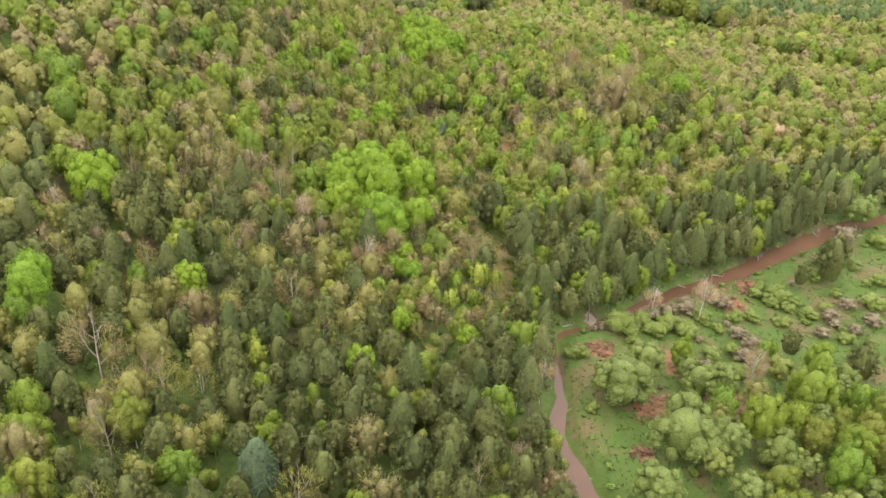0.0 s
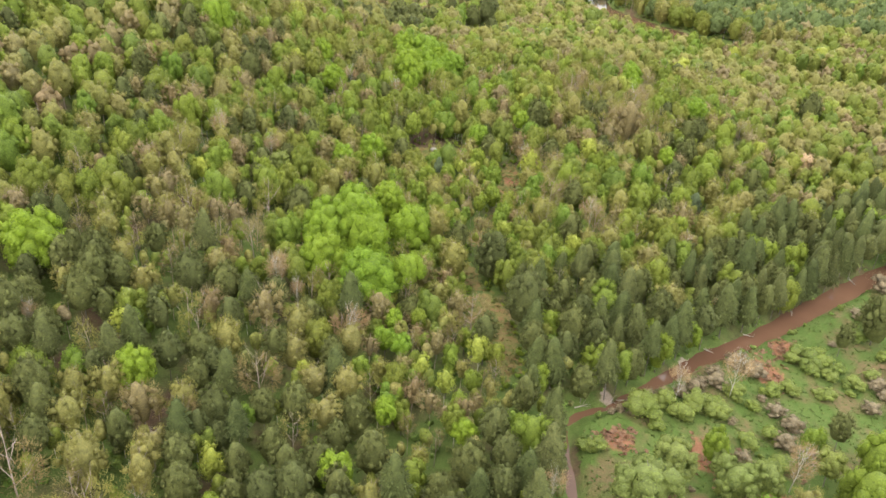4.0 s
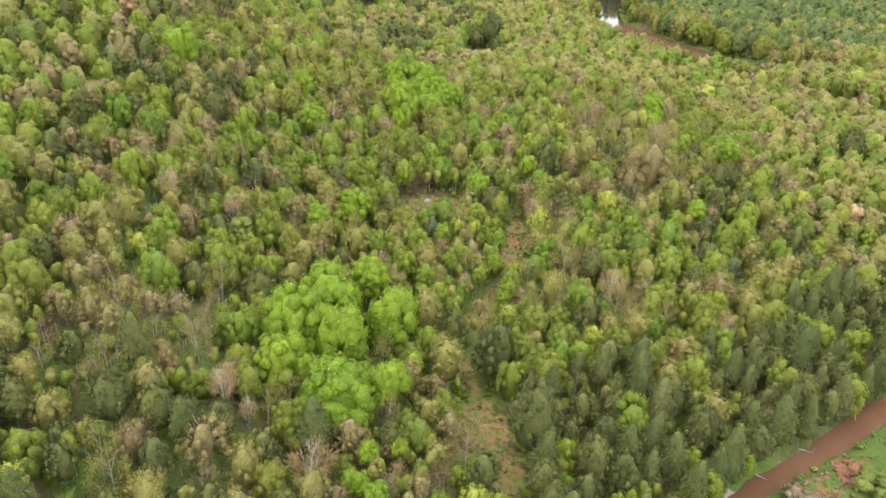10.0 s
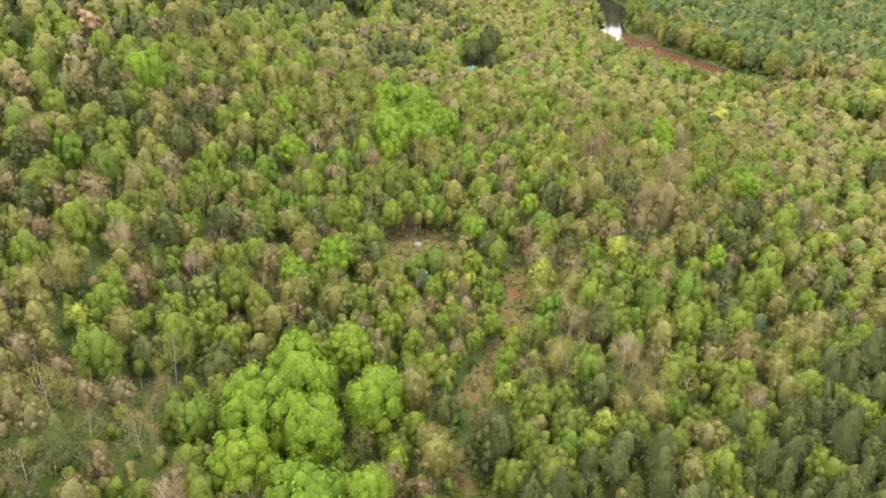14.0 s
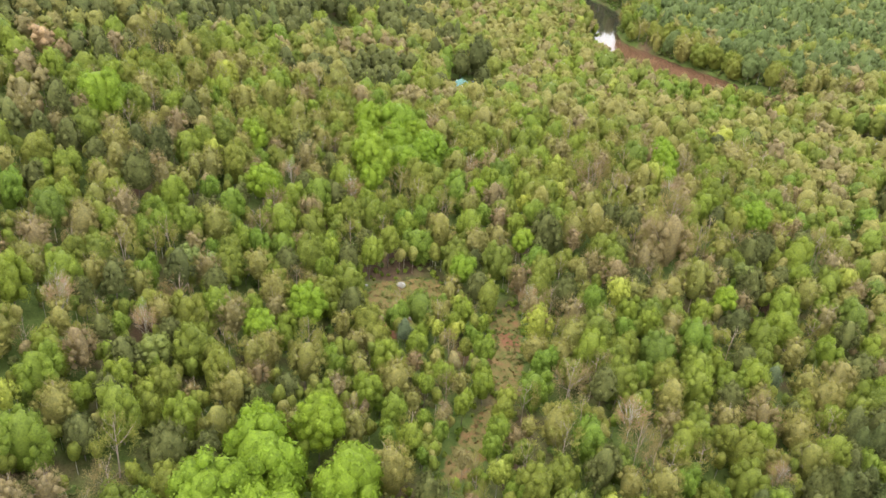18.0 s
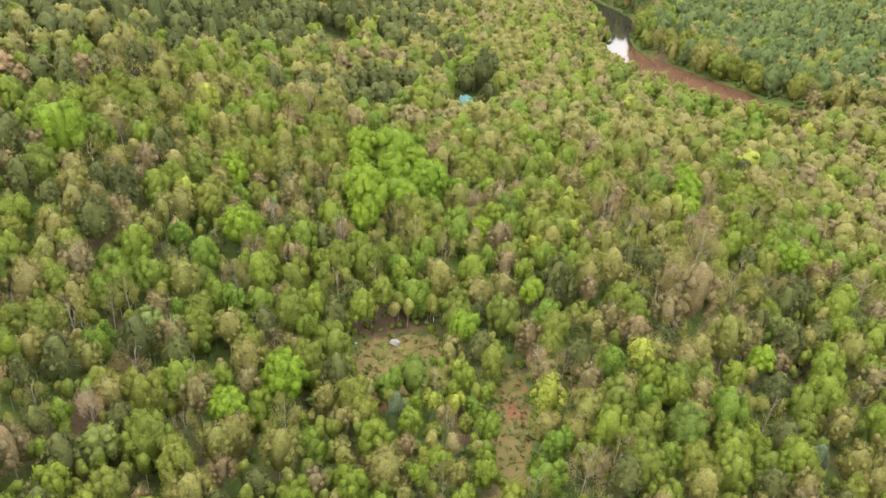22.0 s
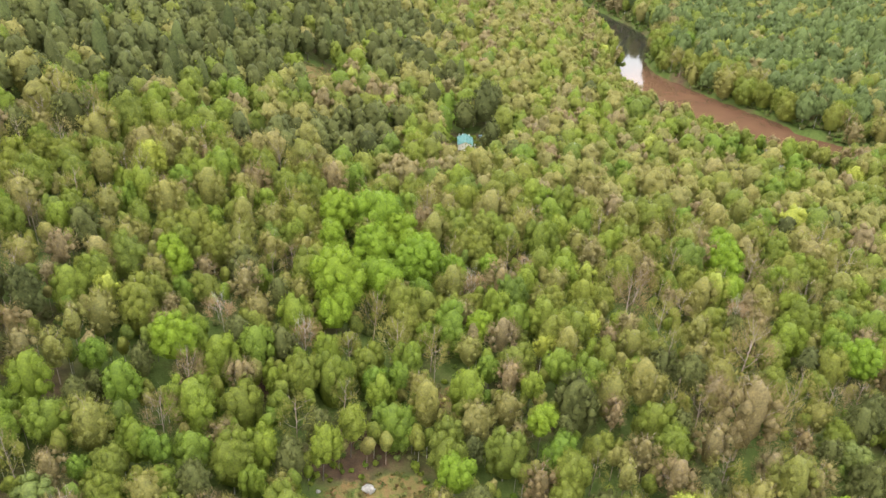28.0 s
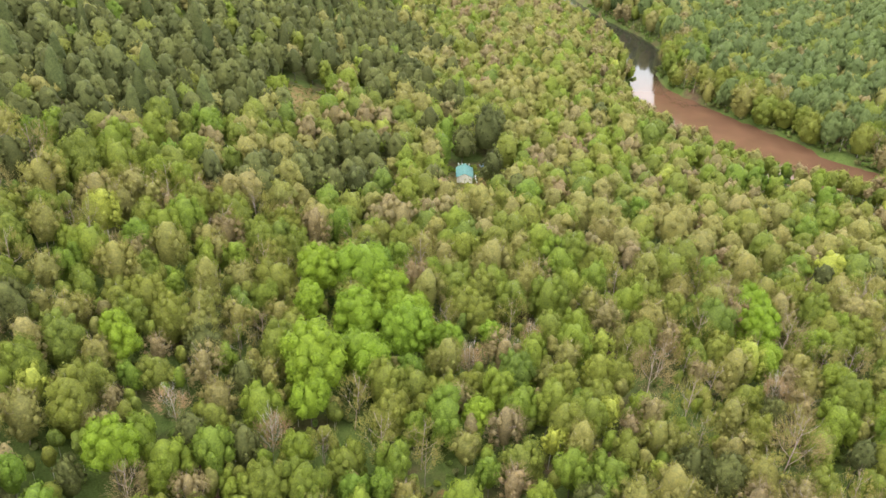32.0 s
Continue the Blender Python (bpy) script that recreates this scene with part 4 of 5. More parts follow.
def zone(x, y):
    """The kind of wood at places of the plan."""
    x, y = x + 5 * wavy(x, y, 13.0, 0.4), y + 5 * wavy(y, x, 11.0, 1.1)
    s, far = stream_side(x, y), side_of(RIVER, x, y)
    x, y = x + 1.2, chart(y)
    z = np.full(x.shape, ZI["west_slope"])
    def put(name, where):
        z[where] = ZI[name]
    put("east_fresh", (x > 2) & (y < 530))
    put("north_shelf", (y >= 515) & (x > -76))
    put("east_tan", (np.hypot((x - 72) / 26, (y - 482) / 46) < 1) | (np.hypot((x + 68) / 22, (y - 300) / 30) < 1))
    put("river_wood", (y > 620) & (x > 34) | (x > 94) & (y > 520))
    put("south_mix", (y < 298) & (x < 14))
    put("south_pines", (y < 243) & (x > -46) & (x < 34))
    put("trail_scrub", (np.hypot((x - 4) / 20, (y - 263) / 32) < 1) | (np.hypot((x - 14) / 12, (y - 375) / 62) < 1))
    put("stream_pines", (s < 0) & (s > -36) & (x > 22) & (y > 208) | (np.hypot((x - 31) / 9, (y - 285) / 34) < 1))
    put("pine_stand", (np.abs(x + 31) < 22) & (np.abs(y - 645 - 1.2 * (x + 31)) < 24))
    put("north_pines", (y > 650 + 2.2 * (x + 75)) & (x < -52) | (y > 765 + 9 * wavy(x, y, 7.0, 0.3)) & (x < 14 - 0.22 * (y - 765) + 16 * wavy(y, x, 17.0, 0.3)) & (y < 960))
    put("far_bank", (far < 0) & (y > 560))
    put("river_wood", (far < 0) & (far > -26) & (y > 560))
    put("meadow_trees", (s > 0) & (y < 480))
    return z


def woods():
    """Places, kinds and crown widths of the woods, over all of the land that comes into view."""
    step = 4.7
    ax, ay = np.meshgrid(np.arange(-230, 460, step), np.arange(26, 1020, step * 0.95))
    ax = ax + (np.arange(ax.shape[0]) % 2)[:, None] * step / 2
    x = (ax + rng.uniform(-1.9, 1.9, ax.shape)).ravel()
    y = (ay + rng.uniform(-1.9, 1.9, ay.shape)).ravel()
    v = chart(y)
    keep = (x < 140 + 0.364 * (v - 204)) & (x > -110 - 0.39 * (v - 158)) & (v < 1120 + np.where(x < 0, 2.3, 0.64) * (x + 6))
    keep &= near_line(STREAM, x, y) > 2.0
    keep &= height(x, y) > RIVER_Z + np.where(side_of(RIVER, x, y) < 0, 0.3, 0.8)
    keep &= in_glades(x, y) < 0.36
    near_road = side_of(ROAD, x, y)
    keep &= (near_road < -6.5) | (near_road > 10)
    # the cabin and its yard stand free
    keep &= np.hypot((x - 15) / 13, (y - 494) / 22) > 1
    m = in_meadow(x, y)
    thick = (x > 62) & (v < 248) | (x > 150) & (v < 270) | (x > 185)
    keep &= (m < 0.25) | thick & (rng.uniform(size=x.shape) < 0.55)
    # a close row of conifers stands along the north bank of the stream
    bx, by = [], []
    for (ax, ay, aw), (cx, cy, cw) in zip(STREAM, STREAM[1:]):
        if 38 < ax < 230 and ay > 172:
            length = math.hypot(cx - ax, cy - ay)
            for u in np.arange(0, 1, 3.6 / length):
                off = aw / 2 + 0.7 + rng.uniform(0, 1.2)
                bx.append(ax + u * (cx - ax) - (cy - ay) / length * off)
                by.append(ay + u * (cy - ay) + (cx - ax) / length * off)
    rows = len(bx)
    x, y = np.r_[x[keep], bx], np.r_[y[keep], by]
    z = zone(x, y)
    z[len(z) - rows:] = ZI["stream_pines"]
    kinds = np.empty(len(x), object)
    for i, (_, shares) in enumerate(ZONES):
        at = np.where(z == i)[0]
        p = np.array(list(shares.values()))
        kinds[at] = rng.choice(list(shares), len(at), p=p / p.sum())
    d = 6.2 + 4.8 * rng.beta(1.6, 2.3, len(x))
    con = (kinds == "pine") | (kinds == "spruce")
    d = np.where(con, d * 0.92, d)
    d = np.where((kinds == "spruce"), d * 0.86, d)
    d = np.where(z == ZI["trail_scrub"], d * 0.62, d)
    d = np.where((near_line(RIVER, x, y) < 26) & (side_of(RIVER, x, y) > 0) & (x < 185), d * 0.58, d)
    d = np.where(y > 400, d * 1.18, d)
    d = np.where(z == ZI["far_bank"], d * rng.uniform(0.95, 1.35, len(d)), d)
    d[len(d) - rows:] = rng.uniform(6.2, 8.4, rows)
    first = np.zeros(len(d))
    first[len(d) - rows:] = -50
    order = np.argsort(first - d + rng.uniform(0, 2.5, len(d)))
    cell, grid = 8.0, {}
    for px, py, pd in PLACED:
        for dx in (-1, 0, 1):
            for dy in (-1, 0, 1):
                grid.setdefault((int(px // cell) + dx, int(py // cell) + dy), []).append((px, py, pd))
    ok = np.zeros(len(x), bool)
    for i in order:
        c = (int(x[i] // cell), int(y[i] // cell))
        if all((x[i] - px) ** 2 + (y[i] - py) ** 2 > ((0.295 if y[i] < 400 else 0.255) * (d[i] + pd)) ** 2 for px, py, pd in grid.get(c, ())):
            ok[i] = True
            for dx in (-1, 0, 1):
                for dy in (-1, 0, 1):
                    grid.setdefault((c[0] + dx, c[1] + dy), []).append((x[i], y[i], d[i]))
    return x[ok], y[ok], kinds[ok], d[ok]


wx, wy, wk, wd = woods()
wz = height(wx, wy)
near = (wx > -85) & (wx < 112) & (wy > 84) & (wy < 430)
rank = np.abs(wx - 8) + 0.25 * np.abs(wy - 240)
SINGLE = {"maple": 120, "lime": 230, "green": 280, "yellow": 100, "willow": 100, "bud": 240, "pinkbud": 240, "bare": 60, "pine": 240, "spruce": 240}
single = np.zeros(len(wx), bool)
for kind, most in SINGLE.items():
    at = np.where((wk == kind) & near)[0]
    single[at[np.argsort(rank[at])][:most]] = True
for i in np.where(single)[0]:
    tree_thing(wk[i], float(wx[i]), float(wy[i]), float(wd[i]))


def joined(name, label, kind, at, protos, tint_seed):
    """Many trees as one mesh: crowns and stems."""
    r = np.random.default_rng(tint_seed)
    V, F, M, T, n = [], [], [], [], 0
    for i in at:
        (cv, cf), (bv, bf) = protos[r.integers(len(protos))]
        d, a = wd[i], r.uniform(0, 6.283)
        h, deep = tree_height(kind, d, r.uniform())
        c, s = math.cos(a), math.sin(a)
        rot = np.array([[c, -s, 0], [s, c, 0], [0, 0, 1]]).T
        base = (wx[i], wy[i], wz[i] - 0.05)
        for v, f, m, sc, up in ((cv, cf, 0, (d, d, deep), h - deep), (bv, bf, 1, (d, d, h), 0)):
            V.append((v * sc) @ rot + base + np.array((0, 0, up)))
            F.append(np.where(f >= 0, f + n, -1))
            M.append(np.full(len(f), m))
            n += len(v)
        T.append(np.full(len(cv) + len(bv), r.uniform()))
    if not V:
        return
    me = mesh_of(name, np.concatenate(V), np.concatenate(F), [LEAF.get(kind) or LEAF["pinkbud"], KINDS[kind]["bark"]], np.concatenate(M), np.concatenate(T), flat=False)
    tagged(new(name, me), label, "woods", kind="stuff")


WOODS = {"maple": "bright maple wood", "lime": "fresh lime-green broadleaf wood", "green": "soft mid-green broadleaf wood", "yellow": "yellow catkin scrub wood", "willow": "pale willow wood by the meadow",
         "bud": "olive-tan budding wood", "pinkbud": "pinkish-brown budding wood", "bare": "leafless grey wood", "pine": "dark pine wood", "spruce": "dark spruce wood along the stream", "fir": "fir wood beyond the river, haze tint in its colour"}
bank_edge = (side_of(RIVER, wx, wy) < 0) & (near_line(RIVER, wx, wy) < 24) & (wy < 760) & (wx < 240)
for n, (kind, label) in enumerate(WOODS.items()):
    mine = (wk == kind) & ~single
    close = mine & ((wy < 430) & (wx > -105) & (wx < 135) | bank_edge)
    joined(kind + "_wood", label + ", close-set trees", kind, np.where(close)[0], PROTO[kind]["small"], 20 + n)
    joined("far_" + kind + "_wood", label + ", far off", kind, np.where(mine & ~close)[0], FARPROTO[kind], 40 + n)

# ---- young growth in the gaps between the crowns ----
def young():
    x, y = rng.uniform(-110, 140, 6000), rng.uniform(84, 440, 6000)
    keep = (near_line(STREAM, x, y) > 1.5) & (stream_side(x, y) < 0) & (in_glades(x, y) < 0.30) & (rng.uniform(size=x.shape) < smooth(150, 240, y) * 0.6 + 0.4) & (x < 80 + 0.28 * (y - 130)) & (x > -70 - 0.32 * (y - 90))
    x, y = x[keep], y[keep]
    grid = {}
    for px, py, pd in zip(np.r_[wx, PLACED[:, 0]], np.r_[wy, PLACED[:, 1]], np.r_[wd, PLACED[:, 2]]):
        for dx in (-1, 0, 1):
            for dy in (-1, 0, 1):
                grid.setdefault((int(px // 8) + dx, int(py // 8) + dy), []).append((px, py, pd))
    ok = [i for i in range(len(x)) if all((x[i] - a) ** 2 + (y[i] - b) ** 2 > (0.36 * d) ** 2 for a, b, d in grid.get((int(x[i] // 8), int(y[i] // 8)), ()))]
    return x[ok], y[ok]


wx, wy = young()
wz, wd = height(wx, wy), rng.uniform(2.4, 4.4, len(wx))
wk = rng.choice(["green", "lime", "bud", "pinkbud"], len(wx), p=[0.54, 0.22, 0.20, 0.04])
for n, (kind, label) in enumerate((("green", "young mid-green saplings"), ("lime", "young lime-green saplings"), ("bud", "young olive budding saplings"), ("pinkbud", "young pinkish budding saplings"))):
    joined(kind + "_saplings", label + " under the taller trees", kind, np.where(wk == kind)[0], YOUNG[kind], 60 + n)


# ---- shrubs, undergrowth, grass ----
def bush(r, n, lobes, size):
    """A low rounded bush in a unit box."""
    cen = np.c_[r.uniform(-0.26, 0.26, (lobes, 2)), r.uniform(0.28, 0.6, lobes)]
    rad = r.uniform(0.2, 0.34, lobes)
    soup = Soup()
    for c, q in zip(cen, rad):
        soup.put(BALL[0] * q * 0.9 * r.uniform(0.82, 1.15, (len(BALL[0]), 1)) + c, BALL[1])
    share = r.integers(lobes, size=n)
    d = r.normal(size=(n, 3))
    d[:, 2] = np.abs(d[:, 2])
    d /= np.linalg.norm(d, axis=1)[:, None]
    soup.put(*sprays(r, cen[share] + d * rad[share][:, None], d, size))
    return soup.arrays()


def scatter(name, label, mat, protos, places, widths, heights, seed, category):
    """Many small plants as one mesh."""
    r = np.random.default_rng(seed)
    V, F, T, n = [], [], [], 0
    z = height(places[:, 0], places[:, 1])
    for (x, y), zz, w, h in zip(places, z, widths, heights):
        v, f = protos[r.integers(len(protos))]
        a = r.uniform(0, 6.283)
        c, s = math.cos(a), math.sin(a)
        V.append((v * (w, w, h)) @ np.array([[c, -s, 0], [s, c, 0], [0, 0, 1]]).T + (x, y, zz - 0.05))
        F.append(np.where(f >= 0, f + n, -1))
        T.append(np.full(len(v), r.uniform()))
        n += len(v)
    me = mesh_of(name, np.concatenate(V), np.concatenate(F), [mat], None, np.concatenate(T), flat=False)
    return tagged(new(name, me), label, category, kind="stuff")


r3 = np.random.default_rng(31)
BUSH = [dome(r3, 260, 10, 0.065, heads=2) for _ in range(5)]
TWIGBUSH = [dome(r3, 420, 12, 0.035, 0.24, 0.85, twiggy=0.6, fill=0.55, knob=STUB) for _ in range(5)]
LOWBUSH = [bush(r3, 9, 1, 0.34) for _ in range(4)]
BUSHMESH = {}


def shrub_thing(kind, x, y, d, h, label):
    v = int(abs(x * 7 + y * 3)) % 5
    if (kind, v) not in BUSHMESH:
        BUSHMESH[kind, v] = (mesh_of("shrub_leaves", *(TWIGBUSH if kind == "greyshrub" else BUSH)[v], [LEAF[kind]], flat=False), mesh_of("shrub_stems", *stem(r3, 4, 0, 4, 0.02, 0.5, 0.1)[0], [BARK]))
    top = new("shrub")
    top.location, top.rotation_euler = (x, y, float(height(x, y)) - 0.05), (0, 0, x + y)
    tagged(top, label, "shrub", "meadow shrubs")
    leaves, stems = BUSHMESH[kind, v]
    for nm, me in (("foliage", leaves), ("stems", stems)):
        ob = part(nm, me, top)
        ob.scale = (d, d, h)


LIME_SHRUBS = [(51.5, 174.7, 8.6), (56.8, 177.6, 7.1), (65.3, 178.9, 9.6), (70.7, 180.7, 5.6), (108.7, 206.9, 8.1), (104.1, 209.3, 7.2), (109.2, 200.7, 5.3), (112.7, 198.1, 3.8), (105.5, 202.9, 6.2), (38.2, 138.3, 4.0), (37.5, 158.7, 5.8), (35.4, 159.4, 4.4), (81.8, 162.7, 7.5), (94.9, 192.7, 5.9), (125.4, 221.4, 7.6), (142.9, 231.0, 6.8), (160.5, 249.7, 8.3), (83.3, 172.6, 6.3), (138.3, 206.1, 9.0), (128.8, 211.5, 4.6), (77.6, 187.4, 6.6), (81.4, 182.8, 4.9), (148.0, 221.0, 7.6), (121.4, 186.0, 5.8)]
GREY_SHRUBS = [(121.2, 197.6, 7.8), (129.7, 205.0, 7.1), (146.1, 247.7, 12.3), (133.7, 196.3, 8.6), (114.8, 188.1, 6.7), (85.2, 198.7, 7.8), (74.9, 193.8, 5.9), (89.8, 177.3, 8.0), (72.3, 162.2, 6.0), (130.9, 233.0, 6.9)]
LIME_SHRUBS += [(49.9, 173.9, 8.7), (53.6, 170.0, 6.5), (60.7, 174.1, 7.0), (70.5, 177.5, 7.4), (105.5, 205.1, 9.4), (111.8, 203.6, 6.0), (101.3, 207.3, 6.1), (114.8, 197.9, 5.9), (88.5, 190.0, 6.3), (104.1, 192.1, 6.4), (121.3, 202.3, 5.0), (75.3, 168.0, 6.3), (78.4, 159.9, 6.8)]
GREY_SHRUBS += [(87.5, 197.9, 8.4), (73.9, 190.1, 8.1), (82.2, 200.8, 7.2), (85.4, 170.4, 8.7), (87.4, 181.8, 7.0), (121.1, 194.0, 5.8), (126.5, 191.6, 6.4), (67.2, 186.2, 6.7)]
for x, y, d in LIME_SHRUBS:
    shrub_thing("meadowshrub", x, y, d, 0.62 * d, "rounded lime-green shrub growing in the meadow")
for x, y, d in GREY_SHRUBS:
    shrub_thing("greyshrub", x, y, d, 0.6 * d, "twiggy grey leafless shrub growing in the meadow")
for _ in range(70):
    x, y = r3.uniform(40, 165), r3.uniform(122, 266)
    if in_meadow(x, y) > 0.6 and near_line(STREAM, np.array(x), np.array(y)) > 2.5:
        d = r3.uniform(1.6, 3.8)
        shrub_thing("meadowshrub" if r3.uniform() < 0.75 else "greyshrub", float(x), float(y), float(d), 0.6 * float(d), "small low shrub growing in the meadow grass")

for u in np.linspace(0, 1, 16):
    x, y = 44 + 26 * u + r3.uniform(-1.5, 1.5), 171.5 + 17 * u + r3.uniform(-1.5, 1.5)
    d = float(r3.uniform(2.6, 4.4))
    shrub_thing("greyshrub", float(x), float(y), d, 0.8 * d, "twiggy brownish leafless scrub on the stream bank")


def spots(n, x0, x1, y0, y1, want):
    p = np.c_[r3.uniform(x0, x1, n), r3.uniform(y0, y1, n)]
    return p[want(p[:, 0], p[:, 1])]


def dry(x, y):
    return (near_line(STREAM, x, y) > 1.2) & (height(x, y) > RIVER_Z + 0.3)


p = spots(2600, -95, 118, 84, 460, lambda x, y: dry(x, y) & (in_meadow(x, y) < 0.2) & (in_glades(x, y) < 0.5))
scatter("undergrowth", "leafy green and brown undergrowth below the trees", LEAF["shrub"], LOWBUSH, p, r3.uniform(1.8, 4.2, len(p)), r3.uniform(1.2, 3.4, len(p)), 51, "undergrowth")
p = spots(16000, 90, 300, 480, 880, lambda x, y: dry(x, y) & (near_line(RIVER, x, y) < 12))
scatter("bank_scrub", "green scrub along the river bank", LEAF["shrub"], LOWBUSH, p, r3.uniform(2.4, 5.2, len(p)), r3.uniform(1.8, 5.0, len(p)), 52, "undergrowth")
p = spots(900, 26, 190, 108, 285, lambda x, y: dry(x, y) & (near_line(STREAM, x, y) < 4.5))
scatter("stream_bank_scrub", "low green and tan scrub on the stream banks", LEAF["shrub"], LOWBUSH, p, r3.uniform(1.2, 3.2, len(p)), r3.uniform(0.8, 2.4, len(p)), 53, "undergrowth")


p = spots(9000, -75, 45, 176, 552, lambda x, y: (in_glades(x, y) > 0.16) & (in_glades(x, y) < 0.52))
scatter("glade_scrub", "young green scrub round the forest glades", LEAF["lime"], LOWBUSH, p, r3.uniform(1.2, 3.0, len(p)), r3.uniform(1.0, 3.2, len(p)), 57, "undergrowth")


def tuft(r, n, size):
    d = r.normal(size=(n, 3)) * (1, 1, 0.3) + (0, 0, 1)
    return sprays(r, np.c_[r.uniform(-0.4, 0.4, (n, 2)), np.full(n, 0.3)], d / np.linalg.norm(d, axis=1)[:, None], size, 0.8)


TUFTS = [tuft(r3, 4, 0.5) for _ in range(4)]
p = spots(16000, 30, 175, 112, 278, lambda x, y: dry(x, y) & (in_meadow(x, y) > 0.3))
scatter("meadow_grass", "tufted green meadow grass with paler patches", LEAF["grass"], TUFTS, p, r3.uniform(0.4, 1.0, len(p)), r3.uniform(0.2, 0.6, len(p)), 54, "grass")
p = spots(26000, -75, 45, 176, 552, lambda x, y: in_glades(x, y) > 0.45)
scatter("dry_grass", "dry tan and olive grass in the forest glades", LEAF["drygrass"], TUFTS, p, r3.uniform(0.6, 1.8, len(p)), r3.uniform(0.3, 0.9, len(p)), 55, "grass")
pats = [(ex, ey, er) for ex, ey, er in EARTH if ex > 38 and ey < 225]
p = np.concatenate([np.c_[ex + r3.normal(size=48) * er * 0.5, ey + r3.normal(size=48) * er * 0.5] for ex, ey, er in pats])
p = p[dry(p[:, 0], p[:, 1])]
scatter("dead_bracken", "rust-red dead bracken lying in patches", LEAF["bracken"], TUFTS, p, r3.uniform(1.0, 2.4, len(p)), r3.uniform(0.5, 1.2, len(p)), 56, "bracken")

# ---- boulders and driftwood ----
STONE = solid_material("pale_weathered_stone", (0.24, 0.23, 0.21), (0.38, 0.365, 0.34), 0.9, 0.9)
DEADWOOD = solid_material("bleached_dead_wood", (0.25, 0.215, 0.18), (0.37, 0.33, 0.285), 0.9, 0.9)


def boulder(x, y, d, label):
    bm = bmesh.new()
    bmesh.ops.create_icosphere(bm, subdivisions=3, radius=0.5)
    for v in bm.verts:
        v.co *= 1 + 0.35 * noise.noise(v.co * 2.2 + Vector((x, y, 0))) + 0.12 * noise.noise(v.co * 6)
        v.co = Vector((v.co.x * d, v.co.y * d * 0.8, v.co.z * d * 0.72))
    me = bpy.data.meshes.new("boulder")
    bm.to_mesh(me)
    bm.free()
    me.materials.append(STONE)
    ob = new("boulder", me)
    ob.location = (x, y, float(height(x, y)) + 0.22 * d)
    tagged(ob, label, "boulder")


boulder(-4.4, 316.4, 2.6, "large pale grey boulder at the edge of a glade")
boulder(-0.7, 302.6, 1.5, "smaller pale boulder half sunk in glade grass")
boulder(-14.2, 314.8, 1.0, "small pale stone lying in glade grass")


def log_thing(x, y, length, turn, thick, label):
    soup = Soup()
    r = np.random.default_rng(int(x * 10 + y))
    a = radians(turn)
    o = np.array((math.cos(a), math.sin(a), 0.04))
    tube(soup, -o * length / 2, o * length * 0.1, thick, thick * 0.8, 8)
    tube(soup, o * length * 0.1, o * length / 2, thick * 0.8, thick * 0.35, 8)
    trunk = soup.arrays()
    soup = Soup()
    for k in range(6):
        p = o * length * r.uniform(-0.1, 0.48)
        d = o * 0.4 + np.array((*r.normal(size=2), abs(r.normal()) * 0.8))
        tube(soup, p, p + d / np.linalg.norm(d) * r.uniform(0.8, 2.2), thick * 0.4, thick * 0.1, 4)
    top = new("fallen_log")
    near = float(near_line(STREAM, np.array(x), np.array(y)))
    top.location = (x, y, max(float(height(x, y)), float(stream_level(x)) if near < 1 else -1e9) + thick * 0.6)
    tagged(top, label, "log", "driftwood on the stream")
    part("trunk", mesh_of("log_trunk", *trunk, [DEADWOOD], flat=False), top)
    part("branches", mesh_of("log_branches", *soup.arrays(), [DEADWOOD]), top)


for x, y, ln, turn, th in ((36.8, 175.0, 5, 20, 0.25), (44.8, 178.0, 4, -25, 0.22), (47.8, 179.2, 5, 5, 0.25), (76.8, 207.1, 6, -35, 0.2), (91.8, 218.5, 7, -20, 0.2), (110.8, 233.0, 6, 70, 0.2), (86.8, 205.5, 5, 40, 0.18), (138.8, 254.4, 6, 100, 0.22)):
    log_thing(x, y, 0.65 * ln, turn, 0.7 * th, "bleached fallen tree lying at the water's edge")

# ---- the road by the river ----
ASPHALT = solid_material("grey_road_surface", (0.11, 0.10, 0.09), (0.17, 0.16, 0.145), 0.3, 0.9)
RAILSTEEL = solid_material("galvanised_rail", (0.28, 0.28, 0.27), (0.38, 0.38, 0.37), 1.2, 0.6, 0.05)


def along(line, step):
    pts = []
    for (ax, ay, _), (bx, by, _) in zip(line, line[1:]):
        n = max(1, int(math.hypot(bx - ax, by - ay) / step))
        pts += [(ax + (bx - ax) * k / n, ay + (by - ay) * k / n) for k in range(n)]
    p = np.array(pts)
    d = np.gradient(p, axis=0)
    return p, d / np.linalg.norm(d, axis=1)[:, None]


